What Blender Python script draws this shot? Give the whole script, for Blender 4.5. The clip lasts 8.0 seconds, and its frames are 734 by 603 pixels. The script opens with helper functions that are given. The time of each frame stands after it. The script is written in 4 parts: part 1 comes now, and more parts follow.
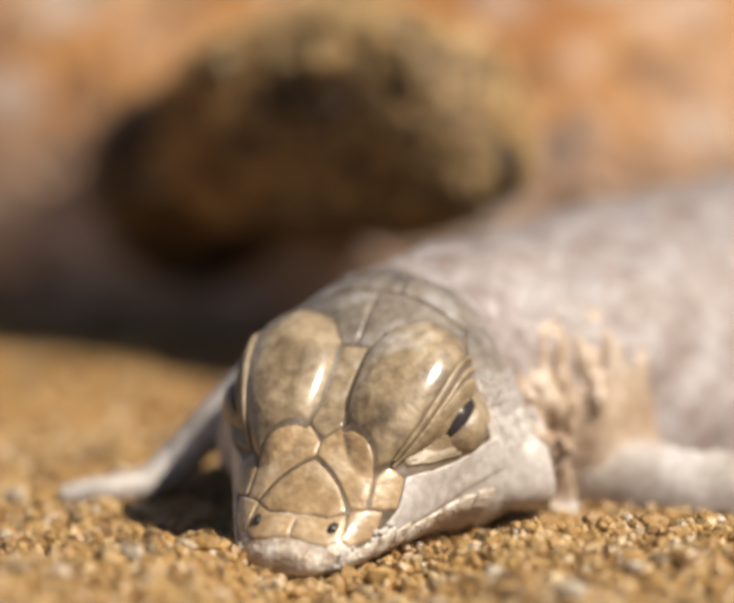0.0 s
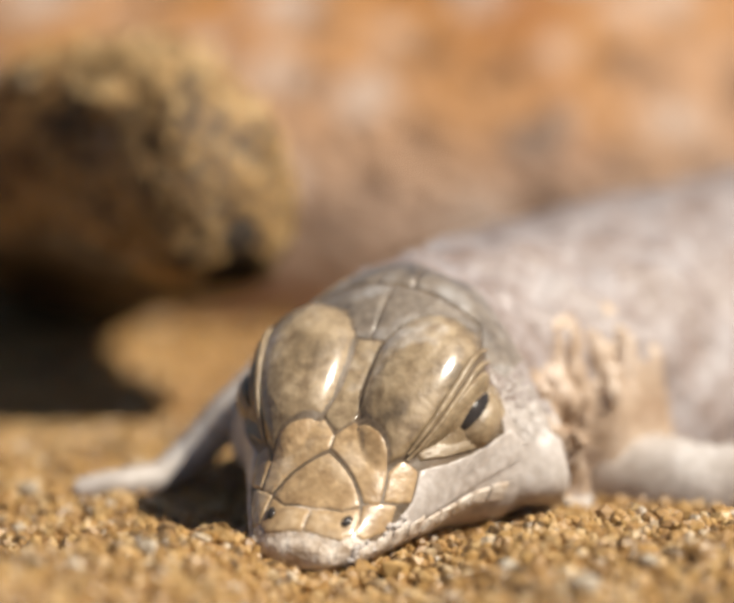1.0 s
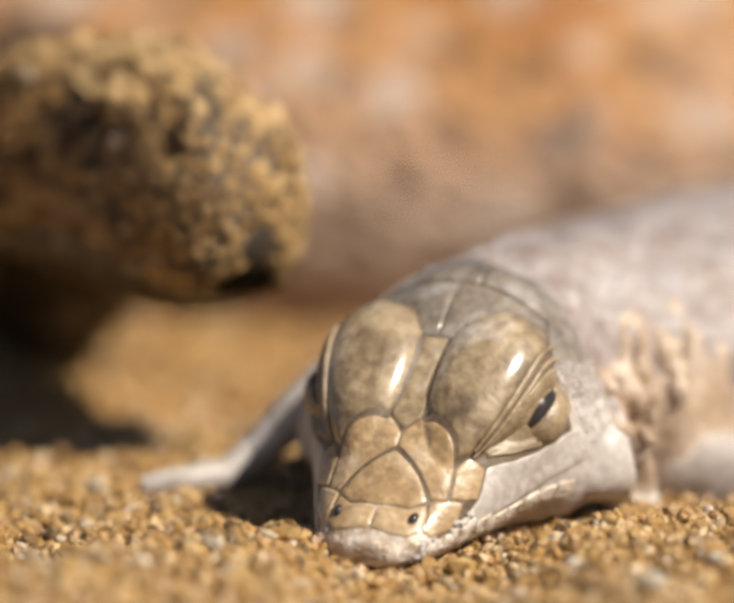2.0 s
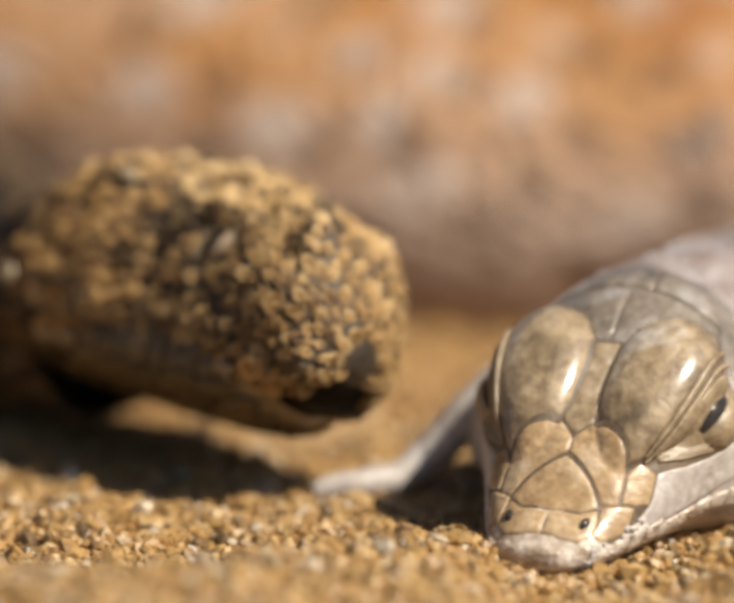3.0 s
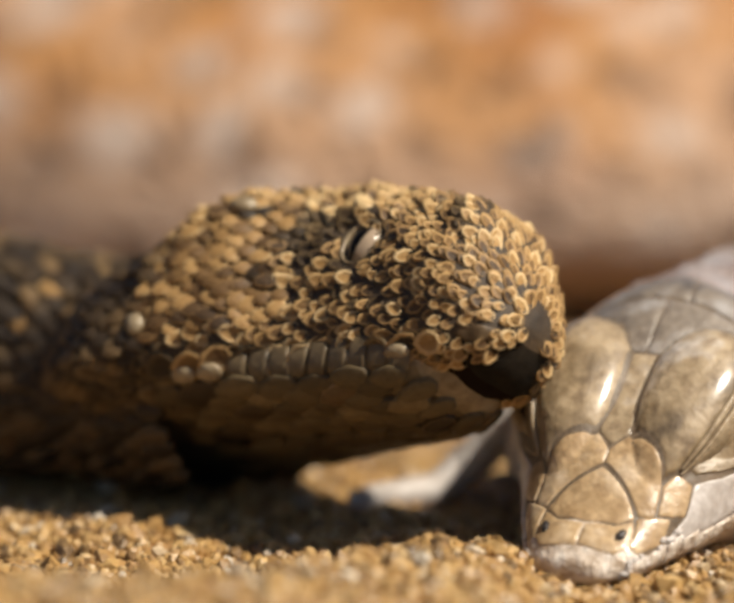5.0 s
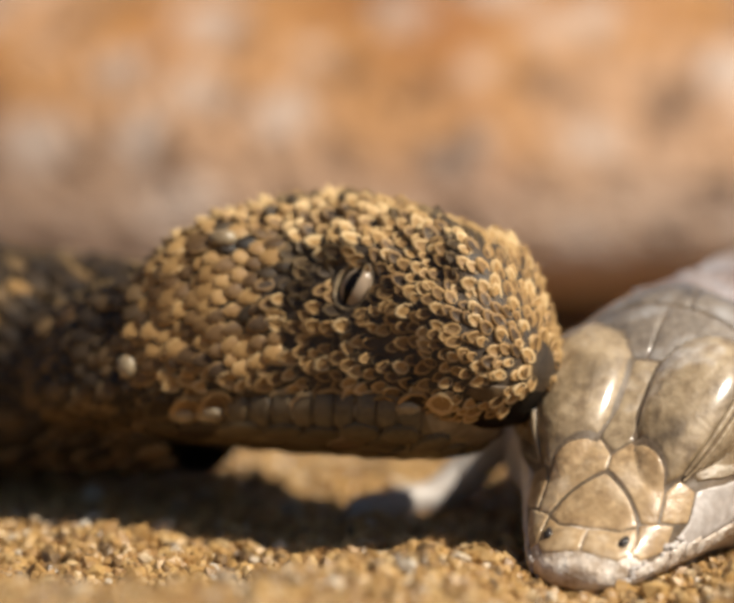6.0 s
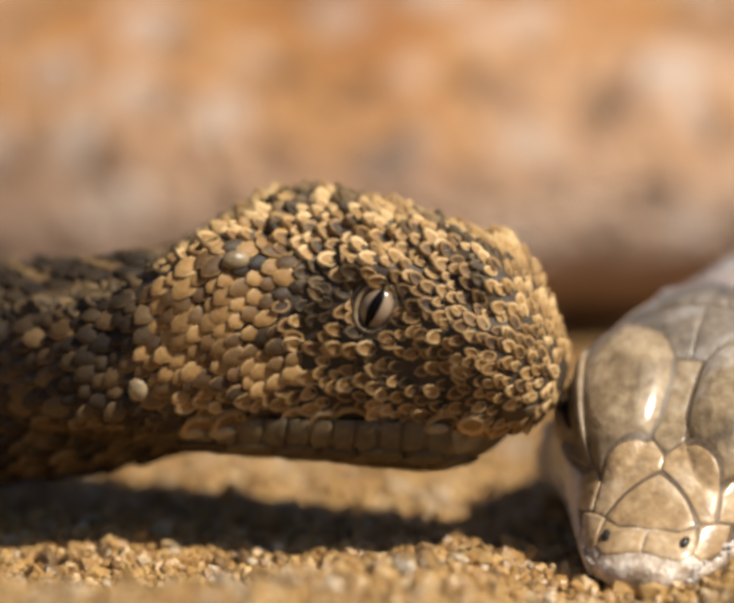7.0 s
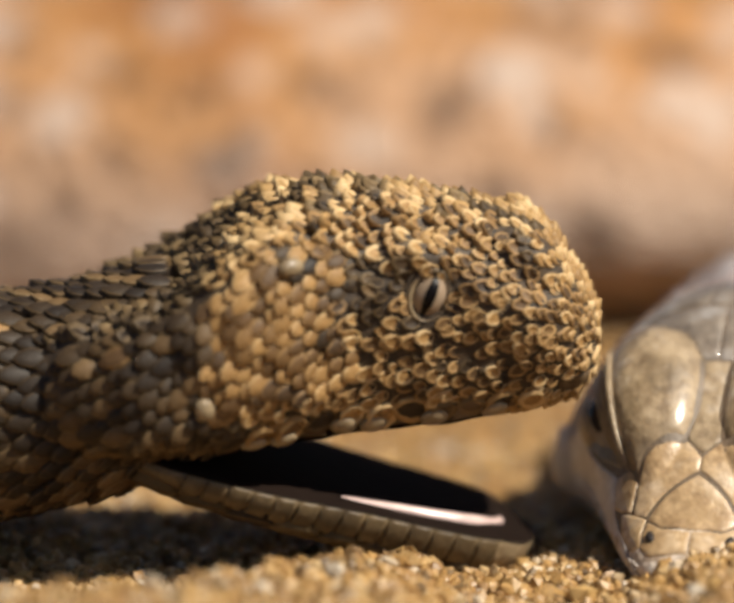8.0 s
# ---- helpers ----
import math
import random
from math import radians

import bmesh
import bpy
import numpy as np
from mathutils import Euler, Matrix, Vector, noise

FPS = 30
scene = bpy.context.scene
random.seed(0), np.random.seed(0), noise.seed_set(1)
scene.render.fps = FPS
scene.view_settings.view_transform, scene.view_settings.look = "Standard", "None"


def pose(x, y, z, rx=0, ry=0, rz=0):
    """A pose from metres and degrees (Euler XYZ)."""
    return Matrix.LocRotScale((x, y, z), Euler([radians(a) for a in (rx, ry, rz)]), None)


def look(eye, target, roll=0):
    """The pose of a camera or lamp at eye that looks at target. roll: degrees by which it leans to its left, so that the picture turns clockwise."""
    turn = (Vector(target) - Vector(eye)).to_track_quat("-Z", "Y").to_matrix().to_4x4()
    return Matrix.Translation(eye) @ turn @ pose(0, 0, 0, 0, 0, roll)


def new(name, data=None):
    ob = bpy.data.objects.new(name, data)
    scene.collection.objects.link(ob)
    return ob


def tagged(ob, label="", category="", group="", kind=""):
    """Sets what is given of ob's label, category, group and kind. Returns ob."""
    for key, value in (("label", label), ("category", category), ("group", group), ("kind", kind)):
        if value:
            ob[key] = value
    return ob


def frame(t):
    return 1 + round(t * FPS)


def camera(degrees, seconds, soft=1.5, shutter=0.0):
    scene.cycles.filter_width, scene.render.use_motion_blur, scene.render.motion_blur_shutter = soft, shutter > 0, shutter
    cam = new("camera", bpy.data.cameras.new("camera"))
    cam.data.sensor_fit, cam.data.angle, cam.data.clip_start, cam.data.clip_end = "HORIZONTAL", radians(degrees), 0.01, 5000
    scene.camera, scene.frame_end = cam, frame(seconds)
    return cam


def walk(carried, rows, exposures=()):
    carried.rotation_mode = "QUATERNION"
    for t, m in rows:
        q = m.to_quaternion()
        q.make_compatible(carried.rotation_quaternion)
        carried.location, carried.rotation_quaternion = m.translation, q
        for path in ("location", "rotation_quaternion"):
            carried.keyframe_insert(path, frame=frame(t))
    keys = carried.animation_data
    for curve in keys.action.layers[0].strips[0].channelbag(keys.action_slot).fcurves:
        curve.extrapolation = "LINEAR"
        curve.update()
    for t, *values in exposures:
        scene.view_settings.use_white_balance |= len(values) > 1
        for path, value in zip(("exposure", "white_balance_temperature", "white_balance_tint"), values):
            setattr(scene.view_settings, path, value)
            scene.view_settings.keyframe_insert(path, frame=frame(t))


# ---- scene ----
# All shapes below are drawn in millimetres and scaled to metres when linked.
MM = 0.001

# ---------------------------------------------------------------- camera
EYE = (0.0, -391.26, 97.16)
PAN = [
    (0.00, 0.00, 0.00, 14.00), (0.50, -0.11, -0.05, 13.79), (1.00, -0.69, -0.07, 13.69), (1.20, -1.03, -0.07, 13.66),
    (1.75, -2.99, -0.09, 13.57), (2.30, -5.53, -0.10, 13.53), (2.50, -7.14, -0.10, 13.55), (2.70, -9.07, -0.08, 13.62),
    (3.00, -12.42, -0.06, 13.73), (3.30, -15.38, -0.07, 13.69), (3.50, -16.26, -0.07, 13.69), (3.70, -16.17, -0.07, 13.66),
    (4.00, -15.89, -0.08, 13.62), (4.50, -15.57, -0.03, 13.84), (5.00, -14.21, 0.05, 14.25), (5.20, -13.78, 0.11, 14.49),
    (5.75, -13.50, 0.12, 14.58), (6.30, -13.55, 0.12, 14.58), (6.50, -13.50, 0.12, 14.58), (7.00, -13.43, 0.14, 14.67),
    (7.50, -12.90, 0.16, 14.76), (7.70, -11.48, 0.17, 14.79), (8.00, -9.94, 0.17, 14.81),
]
cam = camera(5.154, 8.0, soft=4.2, shutter=0.3)
cam.data.dof.use_dof = True
cam.data.dof.focus_distance = 0.4055
cam.data.dof.aperture_fstop = 19.0
walk(cam, [(t, look([c * MM for c in EYE], [x * MM, y * MM, z * MM])) for t, x, y, z in PAN])

# ---------------------------------------------------------------- light
SUN = Vector((0.57, -0.22, 0.79)).normalized()
world = bpy.data.worlds.new("world")
scene.world = world
world.use_nodes = True
sky = world.node_tree.nodes.new("ShaderNodeTexSky")
sky.sky_type, sky.sun_disc = "NISHITA", False
sky.sun_elevation = math.asin(SUN.z)
sky.sun_rotation = math.atan2(SUN.x, SUN.y)
world.node_tree.links.new(sky.outputs[0], world.node_tree.nodes["Background"].inputs[0])
world.node_tree.nodes["Background"].inputs[1].default_value = 0.045
sun = new("sun", bpy.data.lights.new("sun", "SUN"))
sun.data.energy, sun.data.angle, sun.data.color = 5.0, radians(0.53), (1.0, 0.93, 0.80)
sun.matrix_world = look(SUN * 2, (0, 0, 0))
scene.view_settings.exposure = 0.48


# ---------------------------------------------------------------- materials
def nodes_of(name):
    m = bpy.data.materials.new(name)
    m.use_nodes = True
    nt = m.node_tree
    return m, nt, nt.nodes["Principled BSDF"]


def ramp(nt, fac, stops, tone=1.0):
    r = nt.nodes.new("ShaderNodeValToRGB")
    while len(r.color_ramp.elements) < len(stops):
        r.color_ramp.elements.new(0.5)
    for el, (p, c) in zip(r.color_ramp.elements, stops):
        el.position, el.color = p, (*(v * tone for v in c), 1)
    nt.links.new(fac, r.inputs[0])
    return r.outputs[0]


def noise_tex(nt, scale, detail=4, rough=0.55, vec=None):
    n = nt.nodes.new("ShaderNodeTexNoise")
    n.inputs["Scale"].default_value, n.inputs["Detail"].default_value, n.inputs["Roughness"].default_value = scale, detail, rough
    nt.links.new(vec if vec else place(nt), n.inputs["Vector"])
    return n.outputs["Fac"]


def place(nt):
    return nt.nodes.new("ShaderNodeTexCoord").outputs["Object"]


def mixed(nt, fac, a, b, how="MIX"):
    m = nt.nodes.new("ShaderNodeMix")
    m.data_type, m.blend_type = "RGBA", how
    for s, v in ((m.inputs[0], fac), (m.inputs[6], a), (m.inputs[7], b)):
        if hasattr(v, "links"):
            nt.links.new(v, s)
        elif isinstance(v, tuple):
            s.default_value = (*v, 1)
        else:
            s.default_value = v
    return m.outputs[2]


def bump(nt, bsdf, height, dist, strength=1.0):
    b = nt.nodes.new("ShaderNodeBump")
    b.inputs["Strength"].default_value, b.inputs["Distance"].default_value = strength, dist
    nt.links.new(height, b.inputs["Height"])
    nt.links.new(b.outputs[0], bsdf.inputs["Normal"])


def grain_material():
    m, nt, b = nodes_of("sand_grain")
    r = nt.nodes.new("ShaderNodeNewGeometry").outputs["Random Per Island"]
    c = ramp(nt, r, [(0.0, (0.04, 0.022, 0.014)), (0.10, (0.09, 0.05, 0.027)), (0.17, (0.30, 0.155, 0.055)), (0.5, (0.48, 0.265, 0.08)), (0.8, (0.60, 0.375, 0.14)), (0.95, (0.68, 0.49, 0.26)), (1.0, (0.82, 0.76, 0.66))], 0.74)
    nt.links.new(mixed(nt, 0.35, c, ramp(nt, noise_tex(nt, 2600), [(0.3, (0.22, 0.12, 0.045)), (0.7, (0.68, 0.42, 0.155))], 0.74)), b.inputs["Base Color"])
    b.inputs["Roughness"].default_value = 0.42
    bump(nt, b, noise_tex(nt, 4000), 0.0001, 0.5)
    return m


def sand_material():
    m, nt, b = nodes_of("sand")
    big = ramp(nt, noise_tex(nt, 55, 3), [(0.35, (0.34, 0.16, 0.05)), (0.6, (0.49, 0.27, 0.085))], 0.74)
    fine = ramp(nt, noise_tex(nt, 900, 3), [(0.3, (0.22, 0.11, 0.04)), (0.7, (0.56, 0.32, 0.105))], 0.74)
    nt.links.new(mixed(nt, 0.5, big, fine), b.inputs["Base Color"])
    b.inputs["Roughness"].default_value = 0.85
    bump(nt, b, noise_tex(nt, 1300, 3), 0.0006, 0.9)
    return m


def skin(name, stops, rough, scale, bumps, dist=0.0001, coat=0.0, spec=0.5, specks=0.0):
    m, nt, b = nodes_of(name)
    big = ramp(nt, noise_tex(nt, scale, 4), stops, 0.8)
    small = ramp(nt, noise_tex(nt, scale * 6, 3), [(0.35, (0.55, 0.5, 0.45)), (0.65, (1, 1, 1))])
    c = mixed(nt, 0.55, big, small, "MULTIPLY")
    if specks:
        c = mixed(nt, specks, c, ramp(nt, noise_tex(nt, 1300, 2), [(0.34, (0.38, 0.30, 0.26)), (0.46, (1, 1, 1))]), "MULTIPLY")
    nt.links.new(c, b.inputs["Base Color"])
    b.inputs["Roughness"].default_value = rough
    b.inputs["Specular IOR Level"].default_value = spec
    b.inputs["Coat Weight"].default_value, b.inputs["Coat Roughness"].default_value, b.inputs["Coat IOR"].default_value = coat, 0.16, 1.4
    bump(nt, b, noise_tex(nt, bumps, 3), dist, 0.6)
    return m


def scale_material(name, stops, rough=0.58, island=False):
    m, nt, b = nodes_of(name)
    r = nt.nodes.new("ShaderNodeNewGeometry").outputs["Random Per Island"] if island else nt.nodes.new("ShaderNodeObjectInfo").outputs["Random"]
    c = ramp(nt, r, stops)
    fine = ramp(nt, noise_tex(nt, 3000, 3), [(0.3, (0.55, 0.5, 0.42)), (0.7, (1, 1, 1))])
    nt.links.new(mixed(nt, 0.6, c, fine, "MULTIPLY"), b.inputs["Base Color"])
    b.inputs["Roughness"].default_value, b.inputs["Specular IOR Level"].default_value = rough, 0.3
    bump(nt, b, noise_tex(nt, 6000, 2), 0.00005, 0.5)
    return m


def plain(name, colour, rough, metal=0.0, spec=0.5):
    m, nt, b = nodes_of(name)
    c = ramp(nt, noise_tex(nt, 900, 3), [(0.3, tuple(v * 0.75 for v in colour)), (0.7, colour)])
    nt.links.new(c, b.inputs["Base Color"])
    b.inputs["Roughness"].default_value, b.inputs["Metallic"].default_value = rough, metal
    b.inputs["Specular IOR Level"].default_value = spec
    return m


GRAIN, SAND = grain_material(), sand_material()
PEBBLE = skin("pebble", [(0.3, (0.34, 0.26, 0.17)), (0.7, (0.70, 0.60, 0.47))], 0.45, 700, 2500, 0.0001)
LIZ_PLATE = skin("lizard_plate", [(0.3, (0.17, 0.12, 0.068)), (0.45, (0.35, 0.25, 0.14)), (0.58, (0.50, 0.375, 0.23)), (0.72, (0.66, 0.57, 0.48))], 0.55, 330, 900, 0.0003, 1.0, 0.4, 0.35)
LIZ_SNOUT = skin("lizard_snout", [(0.3, (0.40, 0.25, 0.115)), (0.5, (0.60, 0.41, 0.22)), (0.7, (0.80, 0.64, 0.47))], 0.42, 360, 900, 0.0003, 0.4, 0.5, 0.25)
LIZ_CREASE = skin("lizard_crease", [(0.3, (0.11, 0.075, 0.043)), (0.7, (0.26, 0.185, 0.12))], 0.55, 500, 2500)
LIZ_LIP = skin("lizard_lip", [(0.35, (0.46, 0.33, 0.22)), (0.5, (0.76, 0.63, 0.51)), (0.65, (0.90, 0.81, 0.71))], 0.35, 1100, 1800, 0.0004, 0.3)
LIZ_BODY = skin("lizard_body", [(0.3, (0.29, 0.212, 0.18)), (0.5, (0.42, 0.35, 0.33)), (0.7, (0.51, 0.462, 0.465))], 0.5, 420, 1600, 0.0004, 0.0, 0.6, 0.4)
LIZ_CROWN = skin("lizard_crown", [(0.3, (0.13, 0.105, 0.085)), (0.5, (0.31, 0.25, 0.19)), (0.7, (0.50, 0.475, 0.46))], 0.5, 330, 900, 0.0003, 1.0, 0.5, 0.3)
LIZ_WHITE = skin("lizard_pale", [(0.3, (0.54, 0.46, 0.40)), (0.7, (0.78, 0.72, 0.68))], 0.4, 300, 1800, 0.0001)
LIZ_FOLD = skin("lizard_neck_fold", [(0.3, (0.42, 0.28, 0.18)), (0.5, (0.58, 0.43, 0.31)), (0.7, (0.70, 0.56, 0.46))], 0.4, 400, 1600, 0.0003)
LIZ_EYE = plain("lizard_eye", (0.04, 0.033, 0.03), 0.2, 0.0, 0.2)
LIZ_LID = skin("lizard_lid", [(0.3, (0.26, 0.18, 0.10)), (0.7, (0.54, 0.41, 0.26))], 0.4, 700, 3000)
OCHRE = [(0.0, (0.035, 0.02, 0.01)), (0.3, (0.13, 0.07, 0.026)), (0.65, (0.26, 0.145, 0.05)), (1.0, (0.38, 0.225, 0.085))]
RIMS = [(0.0, (0.25, 0.145, 0.058)), (0.5, (0.42, 0.26, 0.105)), (1.0, (0.60, 0.43, 0.225))]
SN_SCALE, SN_RIM = scale_material("viper_scale", OCHRE), scale_material("viper_scale_rim", RIMS)
SN_SCALES, SN_RIMS = scale_material("viper_scales_joined", OCHRE, island=True), scale_material("viper_rims_joined", RIMS, island=True)
# Dark scales: the viper's own markings, and shade painted on neck and nape.
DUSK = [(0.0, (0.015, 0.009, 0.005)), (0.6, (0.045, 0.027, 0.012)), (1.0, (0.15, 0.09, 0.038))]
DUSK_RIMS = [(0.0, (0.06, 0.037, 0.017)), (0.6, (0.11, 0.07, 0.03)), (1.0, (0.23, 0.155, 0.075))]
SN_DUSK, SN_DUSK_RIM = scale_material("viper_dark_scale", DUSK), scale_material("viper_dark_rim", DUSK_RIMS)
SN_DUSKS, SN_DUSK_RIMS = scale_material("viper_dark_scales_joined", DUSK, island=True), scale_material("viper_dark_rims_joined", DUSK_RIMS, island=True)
SN_SKIN = skin("viper_skin", [(0.3, (0.02, 0.012, 0.006)), (0.7, (0.075, 0.044, 0.018))], 0.65, 700, 2500)
SN_CHIN = skin("viper_chin", [(0.3, (0.085, 0.056, 0.026)), (0.7, (0.21, 0.145, 0.07))], 0.5, 500, 1500)
SN_CHINS = scale_material("viper_chin_scales", [(0.0, (0.07, 0.047, 0.021)), (0.6, (0.12, 0.083, 0.038)), (1.0, (0.19, 0.135, 0.065))], island=True)
SN_CHIN_RIMS = scale_material("viper_chin_rims", [(0.0, (0.05, 0.033, 0.015)), (1.0, (0.15, 0.105, 0.05))], island=True)
SN_PALE = skin("viper_pale_lip", [(0.3, (0.20, 0.135, 0.07)), (0.7, (0.46, 0.36, 0.22))], 0.4, 600, 2500)
# Near-black colour standing in for the shade below the snout's tip.
SN_SNOUT_SHADE = skin("viper_snout_shade", [(0.3, (0.006, 0.0045, 0.003)), (0.7, (0.02, 0.014, 0.008))], 0.7, 700, 2500, spec=0.15)
SN_SHIELD = skin("viper_shield", [(0.3, (0.07, 0.042, 0.02)), (0.7, (0.15, 0.095, 0.045))], 0.5, 700, 2500, spec=0.3)
# Near-black, so the colour itself holds the shade inside the mouth.
SN_MOUTH_SHADE = plain("viper_mouth_shade", (0.012, 0.007, 0.005), 0.8, 0.0, 0.05)
SN_GUM = plain("viper_gum", (0.62, 0.45, 0.41), 0.25)
SN_EYE = plain("viper_eye", (0.30, 0.22, 0.15), 0.16, 0.0, 0.3)
SN_PUPIL = plain("viper_pupil", (0.004, 0.003, 0.003), 0.35, 0.0, 0.1)


# ---------------------------------------------------------------- builders
def curve(*points):
    """A smooth function through (x, y) points."""
    xs, ys = [p[0] for p in points], [p[1] for p in points]
    n = len(xs)
    ms = []
    for i in range(n):
        if i in (0, n - 1):
            j = 0 if i == 0 else n - 2
            ms.append((ys[j + 1] - ys[j]) / (xs[j + 1] - xs[j]))
        else:
            a, b = (ys[i] - ys[i - 1]) / (xs[i] - xs[i - 1]), (ys[i + 1] - ys[i]) / (xs[i + 1] - xs[i])
            ms.append(0.0 if a * b <= 0 else 2 * a * b / (a + b))

    def f(x):
        if x <= xs[0]:
            return ys[0]
        if x >= xs[-1]:
            return ys[-1]
        i = max(k for k in range(n) if xs[k] <= x)
        h = xs[i + 1] - xs[i]
        s = (x - xs[i]) / h
        return ((1 + 2 * s) * (1 - s) ** 2 * ys[i] + s * (1 - s) ** 2 * h * ms[i]
                + s * s * (3 - 2 * s) * ys[i + 1] + s * s * (s - 1) * h * ms[i + 1])
    return f


def step(a, b, x):
    s = min(1.0, max(0.0, (x - a) / (b - a)))
    return s * s * (3 - 2 * s)


def part(name, bm, material, parent=None, label="", flat=False, keep=False):
    """Links a bmesh, drawn in millimetres, as one mesh object."""
    if not keep:
        bmesh.ops.transform(bm, matrix=Matrix.Scale(MM, 4), verts=bm.verts)
    me = bpy.data.meshes.new(name)
    bm.to_mesh(me)
    bm.free()
    for mt in (material if isinstance(material, (list, tuple)) else [material]):
        me.materials.append(mt)
    if not flat:
        me.polygons.foreach_set("use_smooth", [True] * len(me.polygons))
    ob = new(name, me)
    ob.parent = parent
    if label:
        tagged(ob, label)
    return ob


def sheet_of(bm, f, us, vs, closed=False):
    """A grid of quads over f(u, v)."""
    rows = [[bm.verts.new(f(u, v)) for v in vs] for u in us]
    nv = len(vs)
    for a, b in zip(rows, rows[1:]):
        for j in range(nv if closed else nv - 1):
            k = (j + 1) % nv
            bm.faces.new((a[j], b[j], b[k], a[k]))
    return rows


def frange(a, b, n):
    return [a + (b - a) * i / (n - 1) for i in range(n)]


def ring_angles(n):
    return [2 * math.pi * i / n - math.pi for i in range(n)]


def surface_frame(f, s, a, ds=0.05, da=0.02):
    """Place, outward normal and direction of growing s of the surface f(s, a)."""
    p = f(s, a)
    ts, ta = f(s + ds, a) - f(s - ds, a), f(s, a + da) - f(s, a - da)
    n = ta.cross(ts)
    if n.dot(p - f(s, a + math.pi)) < 0:
        n = -n
    if n.length < 1e-9:
        n = Vector((0, 0, 1))
    return p, n.normalized(), ts.normalized()


def seated(p, n, along, size=1.0):
    x = (along - n * along.dot(n)).normalized()
    y = n.cross(x)
    m = Matrix((x, y, n)).transposed().to_4x4()
    return Matrix.Translation(p) @ m @ Matrix.Scale(size, 4)


# ---------------------------------------------------------------- ground
def ridge_height(x, y):
    """The sand: a low bank on the camera's side, higher towards the left, and a shallow hollow behind it."""
    yr = -13.5 + 13.5 * step(-22, -9, x) - 2 * step(-9, -2, x) + 4 * step(2, 8, x)
    top = 3.3 - 1.4 * step(-22, -9, x) - 1.9 * step(-9, -4, x) + 2.0 * step(2, 8, x)
    yr += 1.6 * noise.noise((x * 0.35, 0.0, 5.0))
    top += 0.5 * noise.noise((x * 0.8, 0.0, 9.0)) * step(-6, -12, x)
    d = y - yr
    prof = 1 - step(0, 7, d) if d > 0 else 1 - 0.9 * step(0, 45, -d)
    return top * prof


def ground_height(x, y):
    r = math.hypot(x, y)
    h = ridge_height(x, y) if r < 150 else 0.0
    fade = 1 - step(200, 900, r)
    h += 0.5 * noise.noise((x * 0.13, y * 0.13, 3.1)) * fade + 0.22 * noise.noise((x * 0.55, y * 0.55, 1.7)) * fade
    h += 1.2 * noise.noise((x * 0.03, y * 0.03, 7.7)) * step(30, 80, y)
    return h + 30 * noise.noise((x * 0.0003, y * 0.0003, 0.2)) * step(1500, 8000, r)


def build_ground():
    bm = bmesh.new()
    inner = [x * 0.7 for x in range(-85, 86)]
    out = [70, 85, 105, 135, 180, 250, 400, 700, 1300, 2600, 6000, 20000, 80000, 300000]
    xs = [-v for v in reversed(out)] + inner + out
    ys = [-v for v in reversed(out)] + inner + out
    sheet_of(bm, lambda x, y: Vector((x, y, ground_height(x, y))), xs, ys)
    bmesh.ops.recalc_face_normals(bm, faces=bm.faces)
    tagged(part("ground", bm, SAND), "coarse ochre desert sand with a low bank", "ground", kind="structure")


def build_grains():
    rng = np.random.RandomState(4)
    t = (1 + 5 ** 0.5) / 2
    ico = np.array([(-1, t, 0), (1, t, 0), (-1, -t, 0), (1, -t, 0), (0, -1, t), (0, 1, t), (0, -1, -t), (0, 1, -t), (t, 0, -1), (t, 0, 1), (-t, 0, -1), (-t, 0, 1)]) / 1.9
    tri = np.array([(0, 11, 5), (0, 5, 1), (0, 1, 7), (0, 7, 10), (0, 10, 11), (1, 5, 9), (5, 11, 4), (11, 10, 2), (10, 7, 6), (7, 1, 8),
                    (3, 9, 4), (3, 4, 2), (3, 2, 6), (3, 6, 8), (3, 8, 9), (4, 9, 5), (2, 4, 11), (6, 2, 10), (8, 6, 7), (9, 8, 1)])
    verts, faces, base = [], [], 0

    def grain(x, y, size):
        nonlocal base
        q = np.linalg.qr(rng.normal(size=(3, 3)))[0]
        v = (ico * rng.uniform(0.75, 1.25, (12, 1)) * np.array([1, rng.uniform(0.65, 1), rng.uniform(0.55, 0.9)])) @ q * size
        z = ground_height(x, y) + size * rng.uniform(-0.15, 0.55)
        verts.append((v + (x, y, z)) * MM)
        faces.append(tri + base)
        base += 12

    for _ in range(30000):
        x, y = rng.uniform(-52, 34), rng.uniform(-40, 32)
        grain(x, y, 0.28 + 0.42 * rng.beta(1.4, 4))
    for _ in range(9000):
        x, y = rng.uniform(-75, 60), rng.uniform(28, 120)
        grain(x, y, 0.3 + 0.5 * rng.beta(1.3, 4))
    for _ in range(420):
        x, y = rng.uniform(-52, 34), rng.uniform(-34, 24)
        grain(x, y, rng.uniform(0.5, 0.85))
    me = bpy.data.meshes.new("sand_grains")
    me.from_pydata(np.concatenate(verts).tolist(), [], np.concatenate(faces).tolist())
    me.materials.append(GRAIN)
    tagged(new("sand_grains", me), "loose angular ochre and dark sand grains", "sand", kind="stuff")


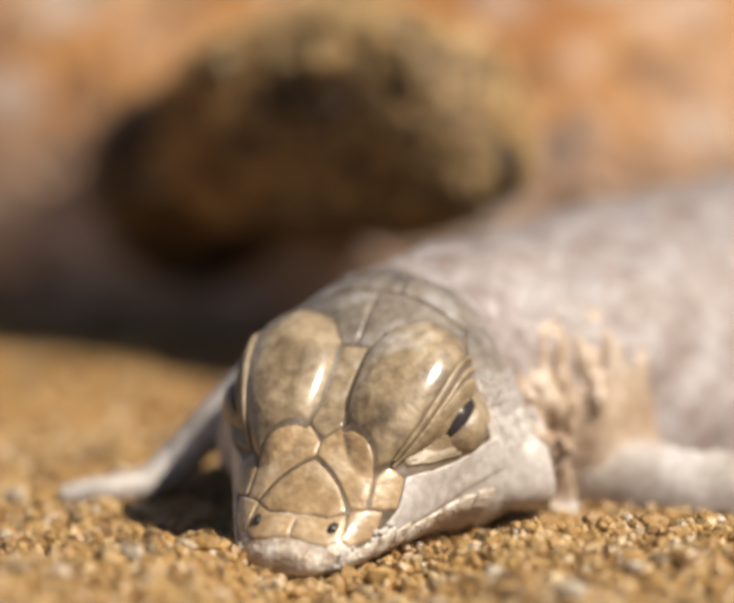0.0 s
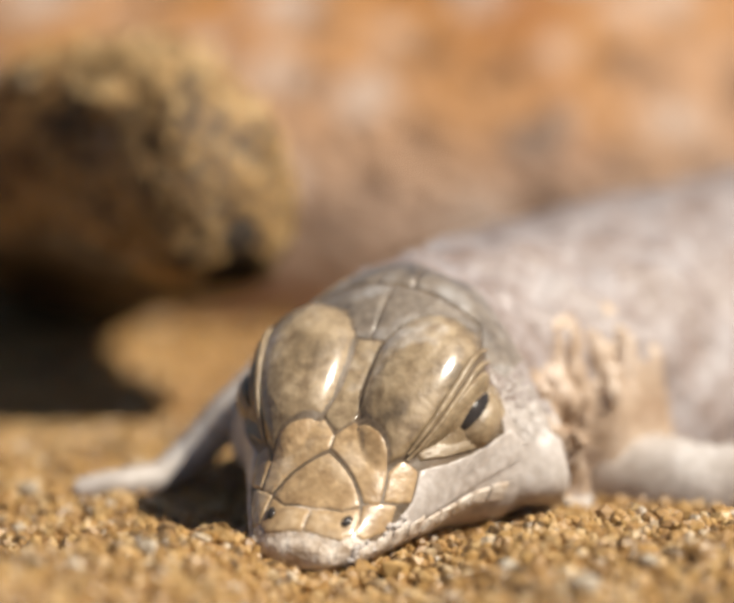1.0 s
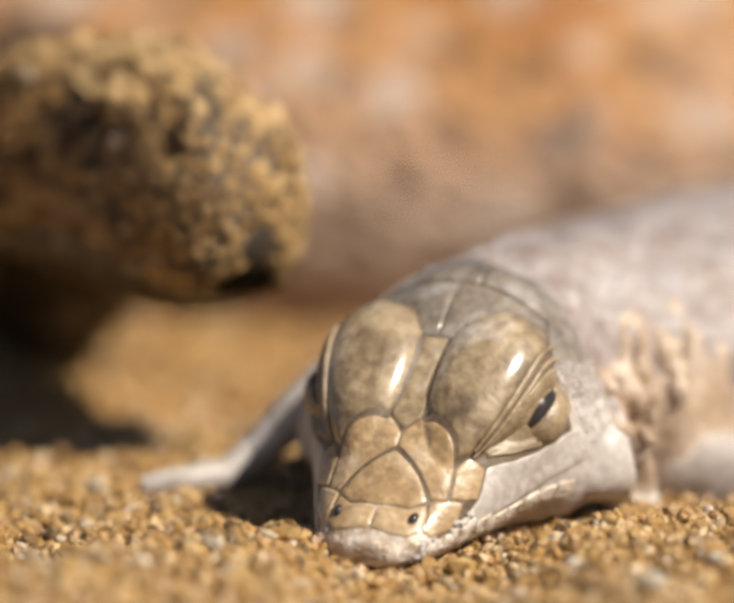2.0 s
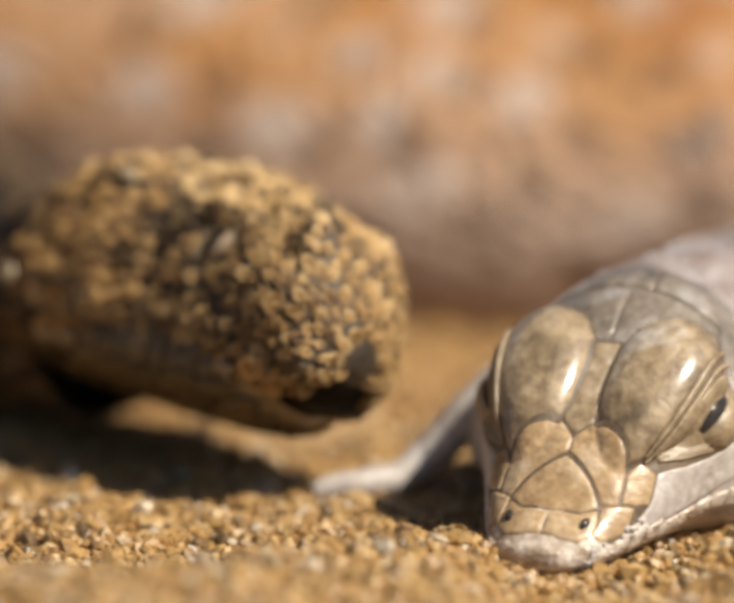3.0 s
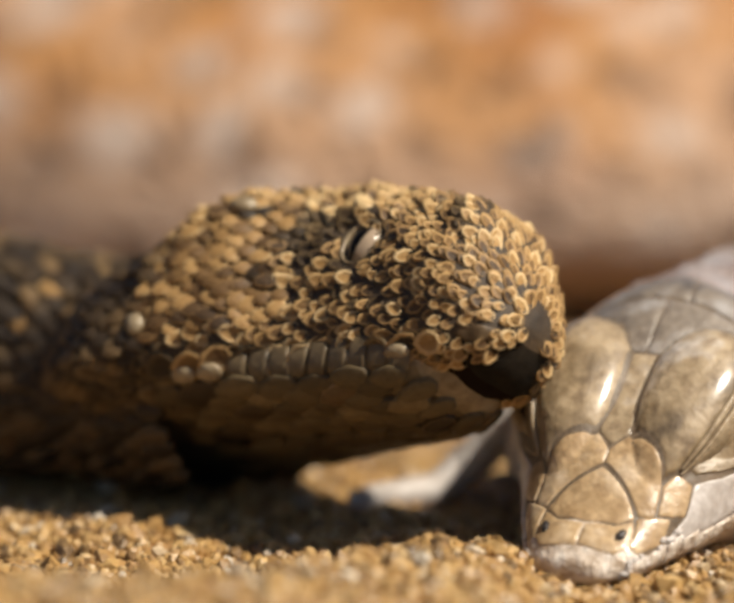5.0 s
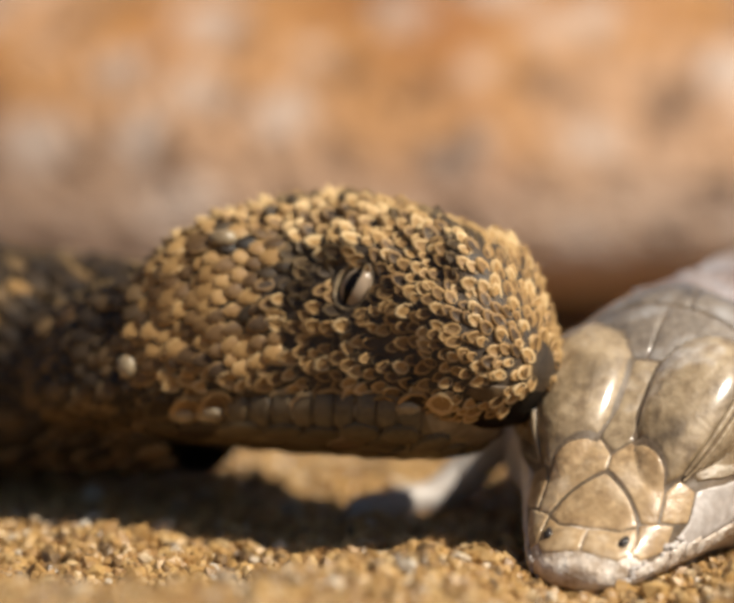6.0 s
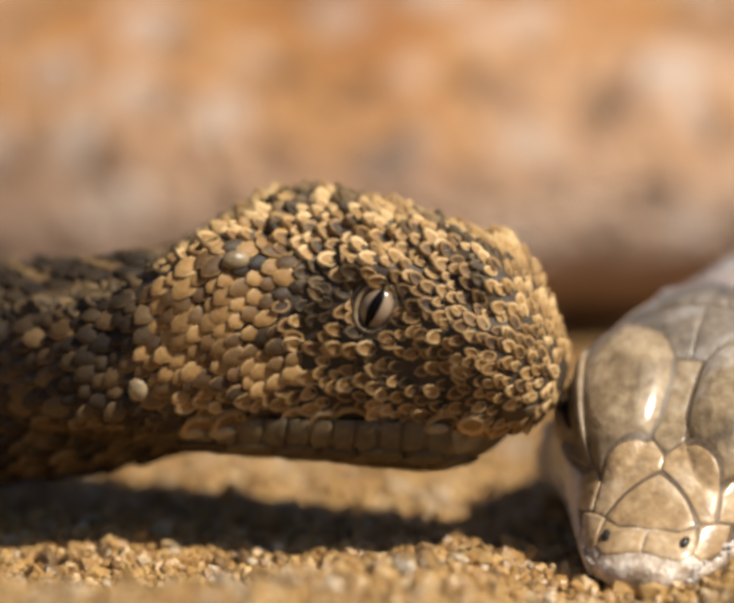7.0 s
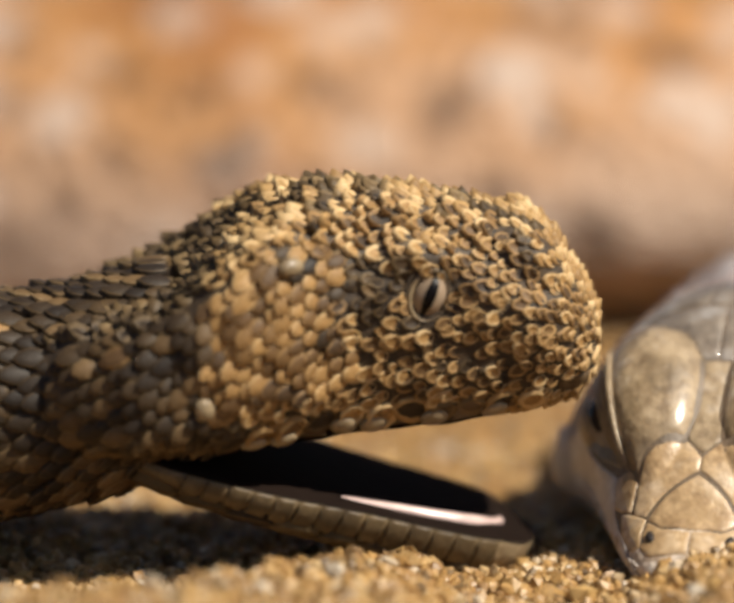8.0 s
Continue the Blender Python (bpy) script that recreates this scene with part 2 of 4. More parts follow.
def build_pebbles():
    """A few pale quartz pebbles, larger than the grains they lie on."""
    rng = random.Random(21)
    for x, y, r in ((-20.0, -11.5, 0.45), (9.7, -12.0, 0.7), (-11.4, -4.5, 0.5), (-16.5, -11.0, 0.3), (3.5, -9.0, 0.35), (13.0, -7.0, 0.45), (-26.8, -15.5, 0.35), (6.2, -6.0, 0.4), (-18.0, 15.0, 0.5), (-22.5, -12.0, 0.4)):
        bm = bmesh.new()
        bmesh.ops.create_icosphere(bm, subdivisions=2, radius=r)
        seed = Vector((x, y, 0))
        for v in bm.verts:
            v.co *= 1 + 0.35 * noise.noise(v.co * (1.1 / r) + seed)
            v.co = Vector((v.co.x * 1.2, v.co.y, v.co.z * 0.8)) + Vector((x, y, ground_height(x, y) + 0.45 * r + 0.25))
        tagged(part("pebble", bm, PEBBLE, flat=True), "pale rounded quartz pebble lying on the sand", "pebble", group="pebbles on the sand")


# ---------------------------------------------------------------- lizard
LZ_HALF = curve((0, 1.9), (0.6, 2.6), (2, 3.3), (5, 4.6), (9, 6.3), (13, 8.0), (16, 8.2), (20, 7.8), (26, 9.6), (40, 11.5), (60, 9), (80, 5))
LZ_TOP = curve((0, 1.7), (0.6, 2.3), (2, 3.3), (5, 6.3), (7.5, 8.2), (9.7, 9.9), (12, 11.5), (15, 12.5), (20, 12.4), (30, 12.2), (45, 12.4), (60, 10), (80, 6))
LZ_BOT = curve((0, 0.1), (5, -0.3), (9, -0.2), (14, -0.2), (20, -0.5), (26, -0.6), (80, -0.2))
LZ_YAW = curve((0, 20), (12, 20), (24, 36), (36, 42), (50, 62), (80, 88))


def lizard_axis(n=400, length=80.0):
    pts, p = [], Vector((0, 0, 0))
    for i in range(n + 1):
        v = length * i / n
        a = radians(LZ_YAW(v))
        pts.append((p.copy(), Vector((math.cos(a), -math.sin(a), 0))))
        p += Vector((math.sin(a), math.cos(a), 0)) * (length / n)
    return pts


AXIS = lizard_axis()


def lizard_surface(v, a):
    """a = 0 along the back, positive towards the lizard's left side."""
    vv = min(79.9, max(0.0, v))
    c, side = AXIS[int(vv / 80.0 * 400)]
    c2 = AXIS[min(400, int(vv / 80.0 * 400) + 1)][0]
    fr = vv / 80.0 * 400 % 1
    c = c.lerp(c2, fr)
    hw, top, bot = LZ_HALF(vv), LZ_TOP(vv), LZ_BOT(vv)
    mid = bot + (0.42 - 0.36 * step(13, 19, vv)) * (top - bot)
    sn, cs = math.sin(a), math.cos(a)
    full = 0.3 * step(8, 12, vv) if cs < 0 else 0.0
    u = hw * math.copysign(abs(sn) ** (0.95 - full), sn)
    roof = 0.92 + 0.6 * step(9, 13, vv) * (1 - step(17, 25, vv))
    w = mid + ((top - mid) * abs(cs) ** roof if cs > 0 else -(mid - bot) * abs(cs) ** (0.9 - full))
    deg = math.degrees(a)
    lift = 0.0
    for sgn in (-1, 1):
        r2 = ((deg - sgn * 32) / 27) ** 2 + ((vv - 8.0) / 4.1) ** 2
        if r2 < 1:
            lift += 1.85 * (1 - r2) ** 0.75
        r2 = ((deg - sgn * 66) / 22) ** 2 + ((vv - 8.8) / 3.0) ** 2
        if r2 < 1:
            lift += 0.35 * (1 - r2)
        r2 = ((deg - sgn * 105) / 22) ** 2 + ((vv - 14.3) / 2.6) ** 2
        if r2 < 1:
            lift += 1.1 * (1 - r2)
    lift -= 0.9 * math.exp(-((vv - 16.2 - 0.012 * (abs(deg) - 90)) / 0.55) ** 2) * step(50, 75, abs(deg))
    if vv > 14:
        k = step(14.5, 18, vv)
        q = c + side * u
        lift += k * (0.55 * noise.noise((q.x * 0.5, q.y * 0.5, w * 0.35)) + 0.3 * noise.noise((q.x * 1.2, q.y * 1.2, w * 1.1)))
        lift += step(15, 17, vv) * (1 - step(22, 25, vv)) * step(45, 75, abs(deg)) * (0.9 * math.sin(vv * 2.1 + 0.05 * deg + 3.5 * noise.noise((vv * 0.4, deg * 0.06, 0.5))) + 1.8 * noise.noise((vv * 0.6, deg * 0.07, 4.5)))
    u, w = u + lift * sn, w + lift * cs
    k = radians(-1.5) * (1 - step(13, 22, vv))
    return c + side * (u - (w - 2) * math.sin(k)) + Vector((0, 0, w + u * math.sin(k)))


def plate(bm, f, outline, height=0.06, rings=((1.035, -1.2), (1.01, 0.1), (0.965, 0.75), (0.87, 1.0), (0.75, 1.08), (0.6, 1.1), (0.45, 1.1), (0.3, 1.1), (0.15, 1.1)), n=5):
    """A horny shield: an outline in (angle in degrees, distance), domed and laid on the surface f."""
    pts = []
    for (a0, v0), (a1, v1) in zip(outline, outline[1:] + outline[:1]):
        pts += [(a0 + (a1 - a0) * i / n, v0 + (v1 - v0) * i / n) for i in range(n)]
    ca, cv = sum(p[0] for p in pts) / len(pts), sum(p[1] for p in pts) / len(pts)
    rows = []
    for k, h in rings:
        row = []
        for a, v in pts:
            p, nn, _ = surface_frame(f, cv + (v - cv) * k, radians(ca + (a - ca) * k))
            row.append(bm.verts.new(p + nn * height * h))
        rows.append(row)
    p, nn, _ = surface_frame(f, cv, radians(ca))
    mid = bm.verts.new(p + nn * height * 1.15)
    m = len(pts)
    for a, b in zip(rows, rows[1:]):
        for i in range(m):
            bm.faces.new((a[i], a[(i + 1) % m], b[(i + 1) % m], b[i]))
    for i in range(m):
        bm.faces.new((rows[-1][i], rows[-1][(i + 1) % m], mid))
    bmesh.ops.recalc_face_normals(bm, faces=bm.faces)


def oval(ca, cv, ra, rv, n=14, lean=0.0, square=1.0):
    pts = []
    for i in range(n):
        c, s = math.cos(2 * math.pi * i / n), math.sin(2 * math.pi * i / n)
        c, s = math.copysign(abs(c) ** square, c), math.copysign(abs(s) ** square, s)
        pts.append((ca + ra * c + lean * s, cv + rv * s))
    return pts


def ball(bm, r, m, seg=20, rings=14):
    bmesh.ops.create_uvsphere(bm, u_segments=seg, v_segments=rings, radius=r, matrix=m)


def limb(bm, points, n=18, comb=0.0):
    """A tapered limb through (place, radius) points."""
    rows = []
    fx = [curve(*[(i, p[0][k]) for i, p in enumerate(points)]) for k in range(3)]
    fr = curve(*[(i, p[1]) for i, p in enumerate(points)])
    m = (len(points) - 1) * 14
    for i in range(m + 1):
        s = i / 14
        c = Vector([g(s) for g in fx])
        d = (Vector([g(s + 0.05) for g in fx]) - Vector([g(s - 0.05) for g in fx])).normalized()
        e1 = d.cross(Vector((0, 0, 1))).normalized()
        e2 = e1.cross(d)
        r = fr(s) * (0.15 if i in (0, m) else 1) * (1 + comb * abs(math.sin(i * 1.57)))
        rows.append([bm.verts.new(c + (e1 * math.cos(a) + e2 * math.sin(a)) * r * (1 + 0.06 * noise.noise(c * 0.9 + Vector((a, 0, 0))))) for a in ring_angles(n)])
    for a, b in zip(rows, rows[1:]):
        for j in range(n):
            bm.faces.new((a[j], b[j], b[(j + 1) % n], a[(j + 1) % n]))
    bm.faces.new(rows[0])
    bm.faces.new(rows[-1])
    bmesh.ops.recalc_face_normals(bm, faces=bm.faces)


def build_lizard():
    thing = tagged(new("lizard"), "tan lizard with shielded head resting its chin on sand", "lizard")
    bm = bmesh.new()
    vs = [0, 0.12, 0.3] + frange(0.55, 20, 78) + frange(20.6, 79.5, 80)
    rows = sheet_of(bm, lizard_surface, vs, ring_angles(96), closed=True)
    tip = sum((q.co for q in rows[0]), Vector()) / 96
    for k, ahead in ((0.85, 0.3), (0.5, 0.5)):
        ring = [bm.verts.new(tip + (q.co - tip) * k + Vector((-0.34, -0.94, 0)) * ahead) for q in rows[0]]
        if k > 0.8:
            caps = [bm.faces.new((rows[0][i], ring[i], ring[(i + 1) % 96], rows[0][(i + 1) % 96])) for i in range(96)]
        else:
            caps += [bm.faces.new((first[i], ring[i], ring[(i + 1) % 96], first[(i + 1) % 96])) for i in range(96)]
            caps.append(bm.faces.new(ring))
        first = ring
    for fc in caps:
        fc.material_index = 2
    bm.faces.new(rows[-1])
    bmesh.ops.recalc_face_normals(bm, faces=bm.faces)
    angles = [math.degrees(a) for a in ring_angles(96)]
    for i, fc in enumerate(list(bm.faces)[:(len(vs) - 1) * 96]):
        v, a = vs[i // 96], abs(angles[i % 96])
        if v < 1.5:
            fc.material_index = 2
        elif a > 100 or (10.4 < v < 16.3 and a > 66 + 14 * noise.noise((v * 0.6, a * 0.08, 2.0))) or (a > 84 and v < 25):
            fc.material_index = 3
        elif 16.3 < v < 27 and 50 < a + 30 * noise.noise((v * 0.5, a * 0.06, 0)) - 2.0 * max(0, v - 21):
            fc.material_index = 4
        elif v > 15.6 or (v > 10.4 and a > 43):
            fc.material_index = 1
    part("body", bm, [LIZ_CREASE, LIZ_BODY, LIZ_LIP, LIZ_WHITE, LIZ_FOLD], thing, "pinkish tan finely scaled skin")
    single = {
        "frontal_shield": [(-9, 5.45), (0, 4.8), (9, 5.45), (6.2, 6.6), (5.2, 8.0), (5.8, 9.5), (-5.8, 9.5), (-5.2, 8.0), (-6.2, 6.6)],
        "frontonasal_shield": [(0, 3.85), (22, 3.1), (40, 2.3), (28, 1.75), (0, 1.5), (-28, 1.75), (-40, 2.3), (-22, 3.1)],
        "interparietal_shield": [(-6, 13.1), (6, 13.1), (4, 15.6), (-4, 15.6)],
    }
    for name, outline in single.items():
        bm = bmesh.new()
        plate(bm, lizard_surface, outline)
        part(name, bm, LIZ_SNOUT if name == "frontonasal_shield" else LIZ_CROWN if name == "interparietal_shield" else LIZ_PLATE, thing)
    pairs = {
        "supraocular_shield": [(6.6, 9.9), (6.4, 8.0), (7.4, 6.6), (10, 5.6), (24, 4.95), (42, 4.3), (47, 4.9), (43.5, 7.4), (43, 10.0), (36, 11.5), (22, 11.1), (11, 10.6)],
        "prefrontal_shield": [(0.6, 4.6), (9.3, 5.3), (20, 4.85), (45, 4.05), (56, 2.85), (42, 2.5), (23, 3.25), (0.6, 4.05)],
        "nasal_shield": [(1, 1.38), (28, 1.62), (41, 2.2), (50, 1.75), (58, 0.95), (52, 0.4), (30, 0.25), (1, 0.3)],
        "loreal_shield": [(42.5, 2.35), (57, 2.95), (70, 3.5), (84, 2.7), (74, 1.2), (58, 1.05), (51, 1.8)],
        "preocular_shield": [(46.5, 4.1), (57.5, 3.1), (70, 3.65), (78, 4.3), (64, 5.2), (50, 4.9)],
        "frontoparietal_shield": [(0.5, 9.65), (6, 9.65), (11, 10.8), (22, 11.35), (36, 11.75), (34, 12.95), (0.5, 12.9)],
        "parietal_shield": [(7, 13.1), (34, 13.15), (40, 11.9), (46, 11.1), (53, 12.2), (51, 15.0), (24, 16.0), (5, 15.6)],
        "subocular_shield": [(65, 5.35), (79, 4.45), (85, 2.9), (95, 3.6), (99, 5.6), (98, 8.2), (92, 11.4), (82, 11.6), (76, 10.8), (79, 9.4), (78, 8.2), (73, 6.7)],
    }
    for name, outline in pairs.items():
        for sgn in (1, -1):
            bm = bmesh.new()
            plate(bm, lizard_surface, [(sgn * a, v) for a, v in outline])
            part(name, bm, LIZ_SNOUT if name in ("nasal_shield", "loreal_shield", "preocular_shield", "prefrontal_shield") else LIZ_WHITE if name == "subocular_shield" else LIZ_CROWN if "parietal" in name else LIZ_PLATE, thing)
    folds = ((1.0, -0.6), (0.95, 0.5), (0.9, 1.0), (0.86, 0.3), (0.79, 1.2), (0.75, 0.5), (0.67, 1.3), (0.63, 0.6), (0.55, 1.2))
    for sgn in (1, -1):
        for a0, r in ((48.5, 0.2), (52.5, 0.16)):
            bm = bmesh.new()
            rows = []
            for i in range(25):
                v = 5.0 + 6.2 * i / 24
                p, nn, t = surface_frame(lizard_surface, v, radians(sgn * (a0 - 1.0 * (v - 4.9) - 2 * math.sin(math.pi * i / 24))))
                b = t.cross(nn)
                k = r * math.sin(math.pi * (i + 1) / 26) ** 0.5
                rows.append([bm.verts.new(p + (nn * math.sin(q) + b * math.cos(q)) * k + nn * 0.1) for q in ring_angles(8)])
            for ra, rb in zip(rows, rows[1:]):
                for j in range(8):
                    bm.faces.new((ra[j], rb[j], rb[(j + 1) % 8], ra[(j + 1) % 8]))
            bmesh.ops.recalc_face_normals(bm, faces=bm.faces)
            part("brow_fold", bm, LIZ_LID, thing)
        bm = bmesh.new()
        plate(bm, lizard_surface, [(sgn * a, v) for a, v in ((53, 5.5), (60, 5.5), (69, 6.6), (76, 8.2), (75, 9.7), (68, 10.8), (56, 11.1), (49, 10.4), (48, 7.4))], 0.16, folds)
        part("eye_socket", bm, LIZ_LID, thing, "folded yellowish skin round the eye")
        # eye with two lids
        p, nn, t = surface_frame(lizard_surface, 8.9, radians(sgn * 60))
        m = seated(p - nn * 1.25, nn, t)
        bm = bmesh.new()
        ball(bm, 1.9, m, 28, 18)
        part("eye", bm, LIZ_EYE, thing, "dark glossy half-closed eye")
        for up in (1, -1):
            bm = bmesh.new()
            rows = []
            for j in range(11):
                row = []
                for i in range(21):
                    q = math.pi * (i + 0.5) / 21 - math.pi / 2
                    open_at = (0.12 if up > 0 else 0.42) * math.cos(q) ** 1.3
                    lat = up * (open_at + (1.25 - open_at) * j / 10) + 0.08
                    rr = (1.9, 2.02, 2.08, 2.06, 2.1, 2.05, 2.08, 2.02, 2.04, 1.95, 1.85)[j]
                    w = Vector((math.sin(q), math.cos(q) * -sgn * math.sin(lat), math.cos(q) * math.cos(lat))) * rr
                    row.append(bm.verts.new(m @ (Matrix.Rotation(radians(sgn * 8), 3, "Z") @ w)))
                rows.append(row)
            for ra, rb in zip(rows, rows[1:]):
                for i in range(20):
                    bm.faces.new((ra[i], rb[i], rb[i + 1], ra[i + 1]))
            bmesh.ops.recalc_face_normals(bm, faces=bm.faces)
            part("eyelid", bm, LIZ_LID, thing)
        # lip shields
        for i in range(9):
            v = 0.7 + 1.12 * i
            bm = bmesh.new()
            lo, hi = 118 - 0.8 * i, (84, 86, 88, 94, 100, 101, 101, 101, 100)[i]
            plate(bm, lizard_surface, [(sgn * lo, v), (sgn * hi, v + 0.15), (sgn * hi, v + 1.1), (sgn * lo, v + 1.05)], 0.13)
            part("lip_shield", bm, LIZ_LIP, thing, "cream lip shield")
        p, nn, t = surface_frame(lizard_surface, 1.3, radians(sgn * 40))
        bm = bmesh.new()
        ball(bm, 0.34, seated(p + nn * 0.08, nn, t) @ Matrix.Diagonal((1.2, 0.7, 0.5, 1)), 12, 8)
        part("nostril", bm, LIZ_EYE, thing, "small dark nostril")
        # loose folds of skin behind the jaw
        for v0, a0, a1, r in ((16.9, 48, 77, 0.75), (18.0, 46, 77, 0.8), (19.3, 48, 80, 0.85), (20.6, 44, 74, 0.85), (22.0, 46, 72, 0.85), (23.5, 46, 70, 0.8), (25.0, 48, 66, 0.7)):
            bm = bmesh.new()
            rows = []
            for i in range(25):
                f = i / 24
                v = v0 + 0.25 * math.sin(5.5 * f + v0) - 0.9 * (f - 0.5)
                p, nn, t = surface_frame(lizard_surface, v, radians(sgn * (a0 + (a1 - a0) * f)))
                b = t.cross(nn)
                k = r * math.sin(math.pi * (i + 1) / 26) ** 0.5 * (1 + 0.2 * noise.noise((v0, f * 6, 1.0)))
                rows.append([bm.verts.new(p - nn * 0.45 * r + (nn * math.sin(q) + t * math.cos(q)) * k) for q in ring_angles(10)])
            for ra, rb in zip(rows, rows[1:]):
                for j in range(10):
                    bm.faces.new((ra[j], rb[j], rb[(j + 1) % 10], ra[(j + 1) % 10]))
            bmesh.ops.recalc_face_normals(bm, faces=bm.faces)
            part("neck_fold", bm, LIZ_FOLD, thing, "loose orange-tan skin fold")
    # granular scales on the temples and neck
    rng = random.Random(3)
    bm = bmesh.new()
    for i in range(1700):
        v = 10.6 + abs(rng.gauss(0, 2.2))
        a = rng.choice((-1, 1)) * rng.uniform(44, 88)
        if v < 11.0 + 0.02 * abs(abs(a) - 60):
            continue
        p, nn, t = surface_frame(lizard_surface, v, radians(a))
        r = rng.uniform(0.05, 0.11)
        bmesh.ops.create_icosphere(bm, subdivisions=1, radius=r, matrix=seated(p, nn, t) @ Matrix.Diagonal((1.1, 1, 0.6, 1)))
    for i in range(160):
        a, v = rng.choice((-1, 1)) * rng.uniform(80, 122), rng.uniform(0.3, 4.0)
        p, nn, t = surface_frame(lizard_surface, v, radians(a))
        bmesh.ops.create_icosphere(bm, subdivisions=1, radius=rng.uniform(0.08, 0.2), matrix=seated(p + nn * 0.06, nn, t) @ Matrix.Diagonal((1.5, 1, 0.4, 1)))
    tagged(part("granular_skin", bm, LIZ_WHITE, thing), "tiny bead-like skin scales", kind="stuff")
    for name, pts in (
        ("foreleg", [((2.5, 20.5, 6.8), 1.6), ((-0.8, 18.6, 6.2), 1.3), ((-3.2, 17.8, 4.5), 1.1), ((-5.8, 17.4, 1.9), 0.95), ((-7.6, 16.6, 0.8), 0.8), ((-9.6, 16.0, 0.6), 0.8), ((-11.8, 15.8, 0.35), 0.5)]),
        ("foreleg", [((14, 21, 0.6), 3.0), ((19, 16.5, 0.2), 2.6), ((27, 14, 0.1), 2.5), ((32, 10, 0.1), 2.0), ((35, 6, 0.1), 1.3)]),
    ):
        bm = bmesh.new()
        limb(bm, [(Vector(p), r) for p, r in pts], comb=0.13 if pts[0][0][0] < 10 else 0.06)
        leg = part(name, bm, LIZ_WHITE, thing, "pale scaly foreleg" if pts[0][0][0] < 10 else "")
        if pts[0][0][0] < 10:
            moving = leg
    bm = bmesh.new()
    limb(bm, [(Vector((54, 46, 4.2)), 4.6), (Vector((76, 47, 2.8)), 2.8), (Vector((104, 40, 1.5)), 1.5), (Vector((132, 26, 0.8)), 0.6)])
    part("tail", bm, LIZ_BODY, thing)
    return thing, moving


# ---------------------------------------------------------------- viper
TIP = 2.7
VP_HALF = curve((-26, 5.5), (-20, 7.8), (-15, 7.3), (-9, 5.2), (-3, 4.6), (0, 4.1), (1.4, 3.3), (2.3, 2.0), (2.7, 0.7))
VP_TOP = curve((-26, 2.9), (-22, 4.3), (-19, 4.9), (-16, 7.1), (-13, 9.2), (-10, 9.8), (-7, 9.5), (-4, 9.0), (-1.5, 8.3), (0.3, 7.0), (1.6, 5.1), (2.4, 3.4), (2.7, 2.3))
VP_BOT = curve((-28, -3.0), (-19, -2.9), (-10, -2.7), (-3, -2.0), (1.0, -1.1), (2.2, 0.0), (2.7, 1.2))
VP_BROW = curve((-22, 0.5), (-17, 1.3), (-14.5, 1.1), (-12, 0.0), (-9, -0.4), (-6, -0.5), (-3, -0.5), (-1, -0.4), (1, -0.2))
EYE_S, EYE_A = 8.7, 72.0


def viper_surface(s, a):
    """The upper head; s runs back from the snout's tip, a = 0 along the crown, positive towards its right side."""
    x = TIP - s
    hw, top, bot = VP_HALF(x), VP_TOP(x), VP_BOT(x)
    mid = bot + 0.45 * (top - bot)
    sn, cs = math.sin(a), math.cos(a)
    y = -hw * math.copysign(abs(sn) ** 0.85, sn)
    z = mid + ((top - mid) if cs > 0 else (mid - bot)) * math.copysign(abs(cs) ** (0.8 if cs > 0 else 0.7), cs)
    deg = abs(math.degrees(a))
    lift = VP_BROW(x) * math.exp(-((deg - 42) / 20) ** 2)
    for ca, cx, ra, rx, h in ((EYE_A, TIP - EYE_S, 17, 2.1, -0.35), (50, TIP - EYE_S - 0.4, 15, 2.6, 0.5), (34, -0.7, 26, 1.9, 0.7), (86, -0.9, 20, 1.7, 0.35)):
        r2 = ((deg - ca) / ra) ** 2 + ((x - cx) / rx) ** 2
        if r2 < 1:
            lift += h * (1 - r2)
    lift += 0.22 * noise.noise((x * 0.6, y * 0.6, z * 0.6)) * min(1.0, s)
    return Vector((x, y - lift * sn, z + lift * cs))


JAW = 18.6
JAW_HALF = curve((-4, 4.2), (0, 5.9), (3.5, 5.9), (9.5, 4.9), (15.2, 4.2), (17.4, 3.0), (18.3, 1.7), (18.6, 0.6))
JAW_DEEP = curve((-4, 0.7), (2, 1.6), (9, 2.2), (15, 2.5), (17.2, 2.1), (18.3, 1.3), (18.6, 0.6))


def jaw_surface(s, a):
    """The lower jaw about its hinge; s runs back from the chin, a = 0 along the underside."""
    x = JAW - s
    hw, dp = JAW_HALF(x), JAW_DEEP(x)
    sn, cs = math.sin(a), math.cos(a)
    return Vector((x, -hw * math.copysign(abs(sn) ** 0.9, sn), -dp * cs ** 0.8 if cs > 0 else 0.7 * (-cs) ** 0.4 * step(18.6, 16, x)))


HINGE = Vector((-18.6, 0, -1.5))


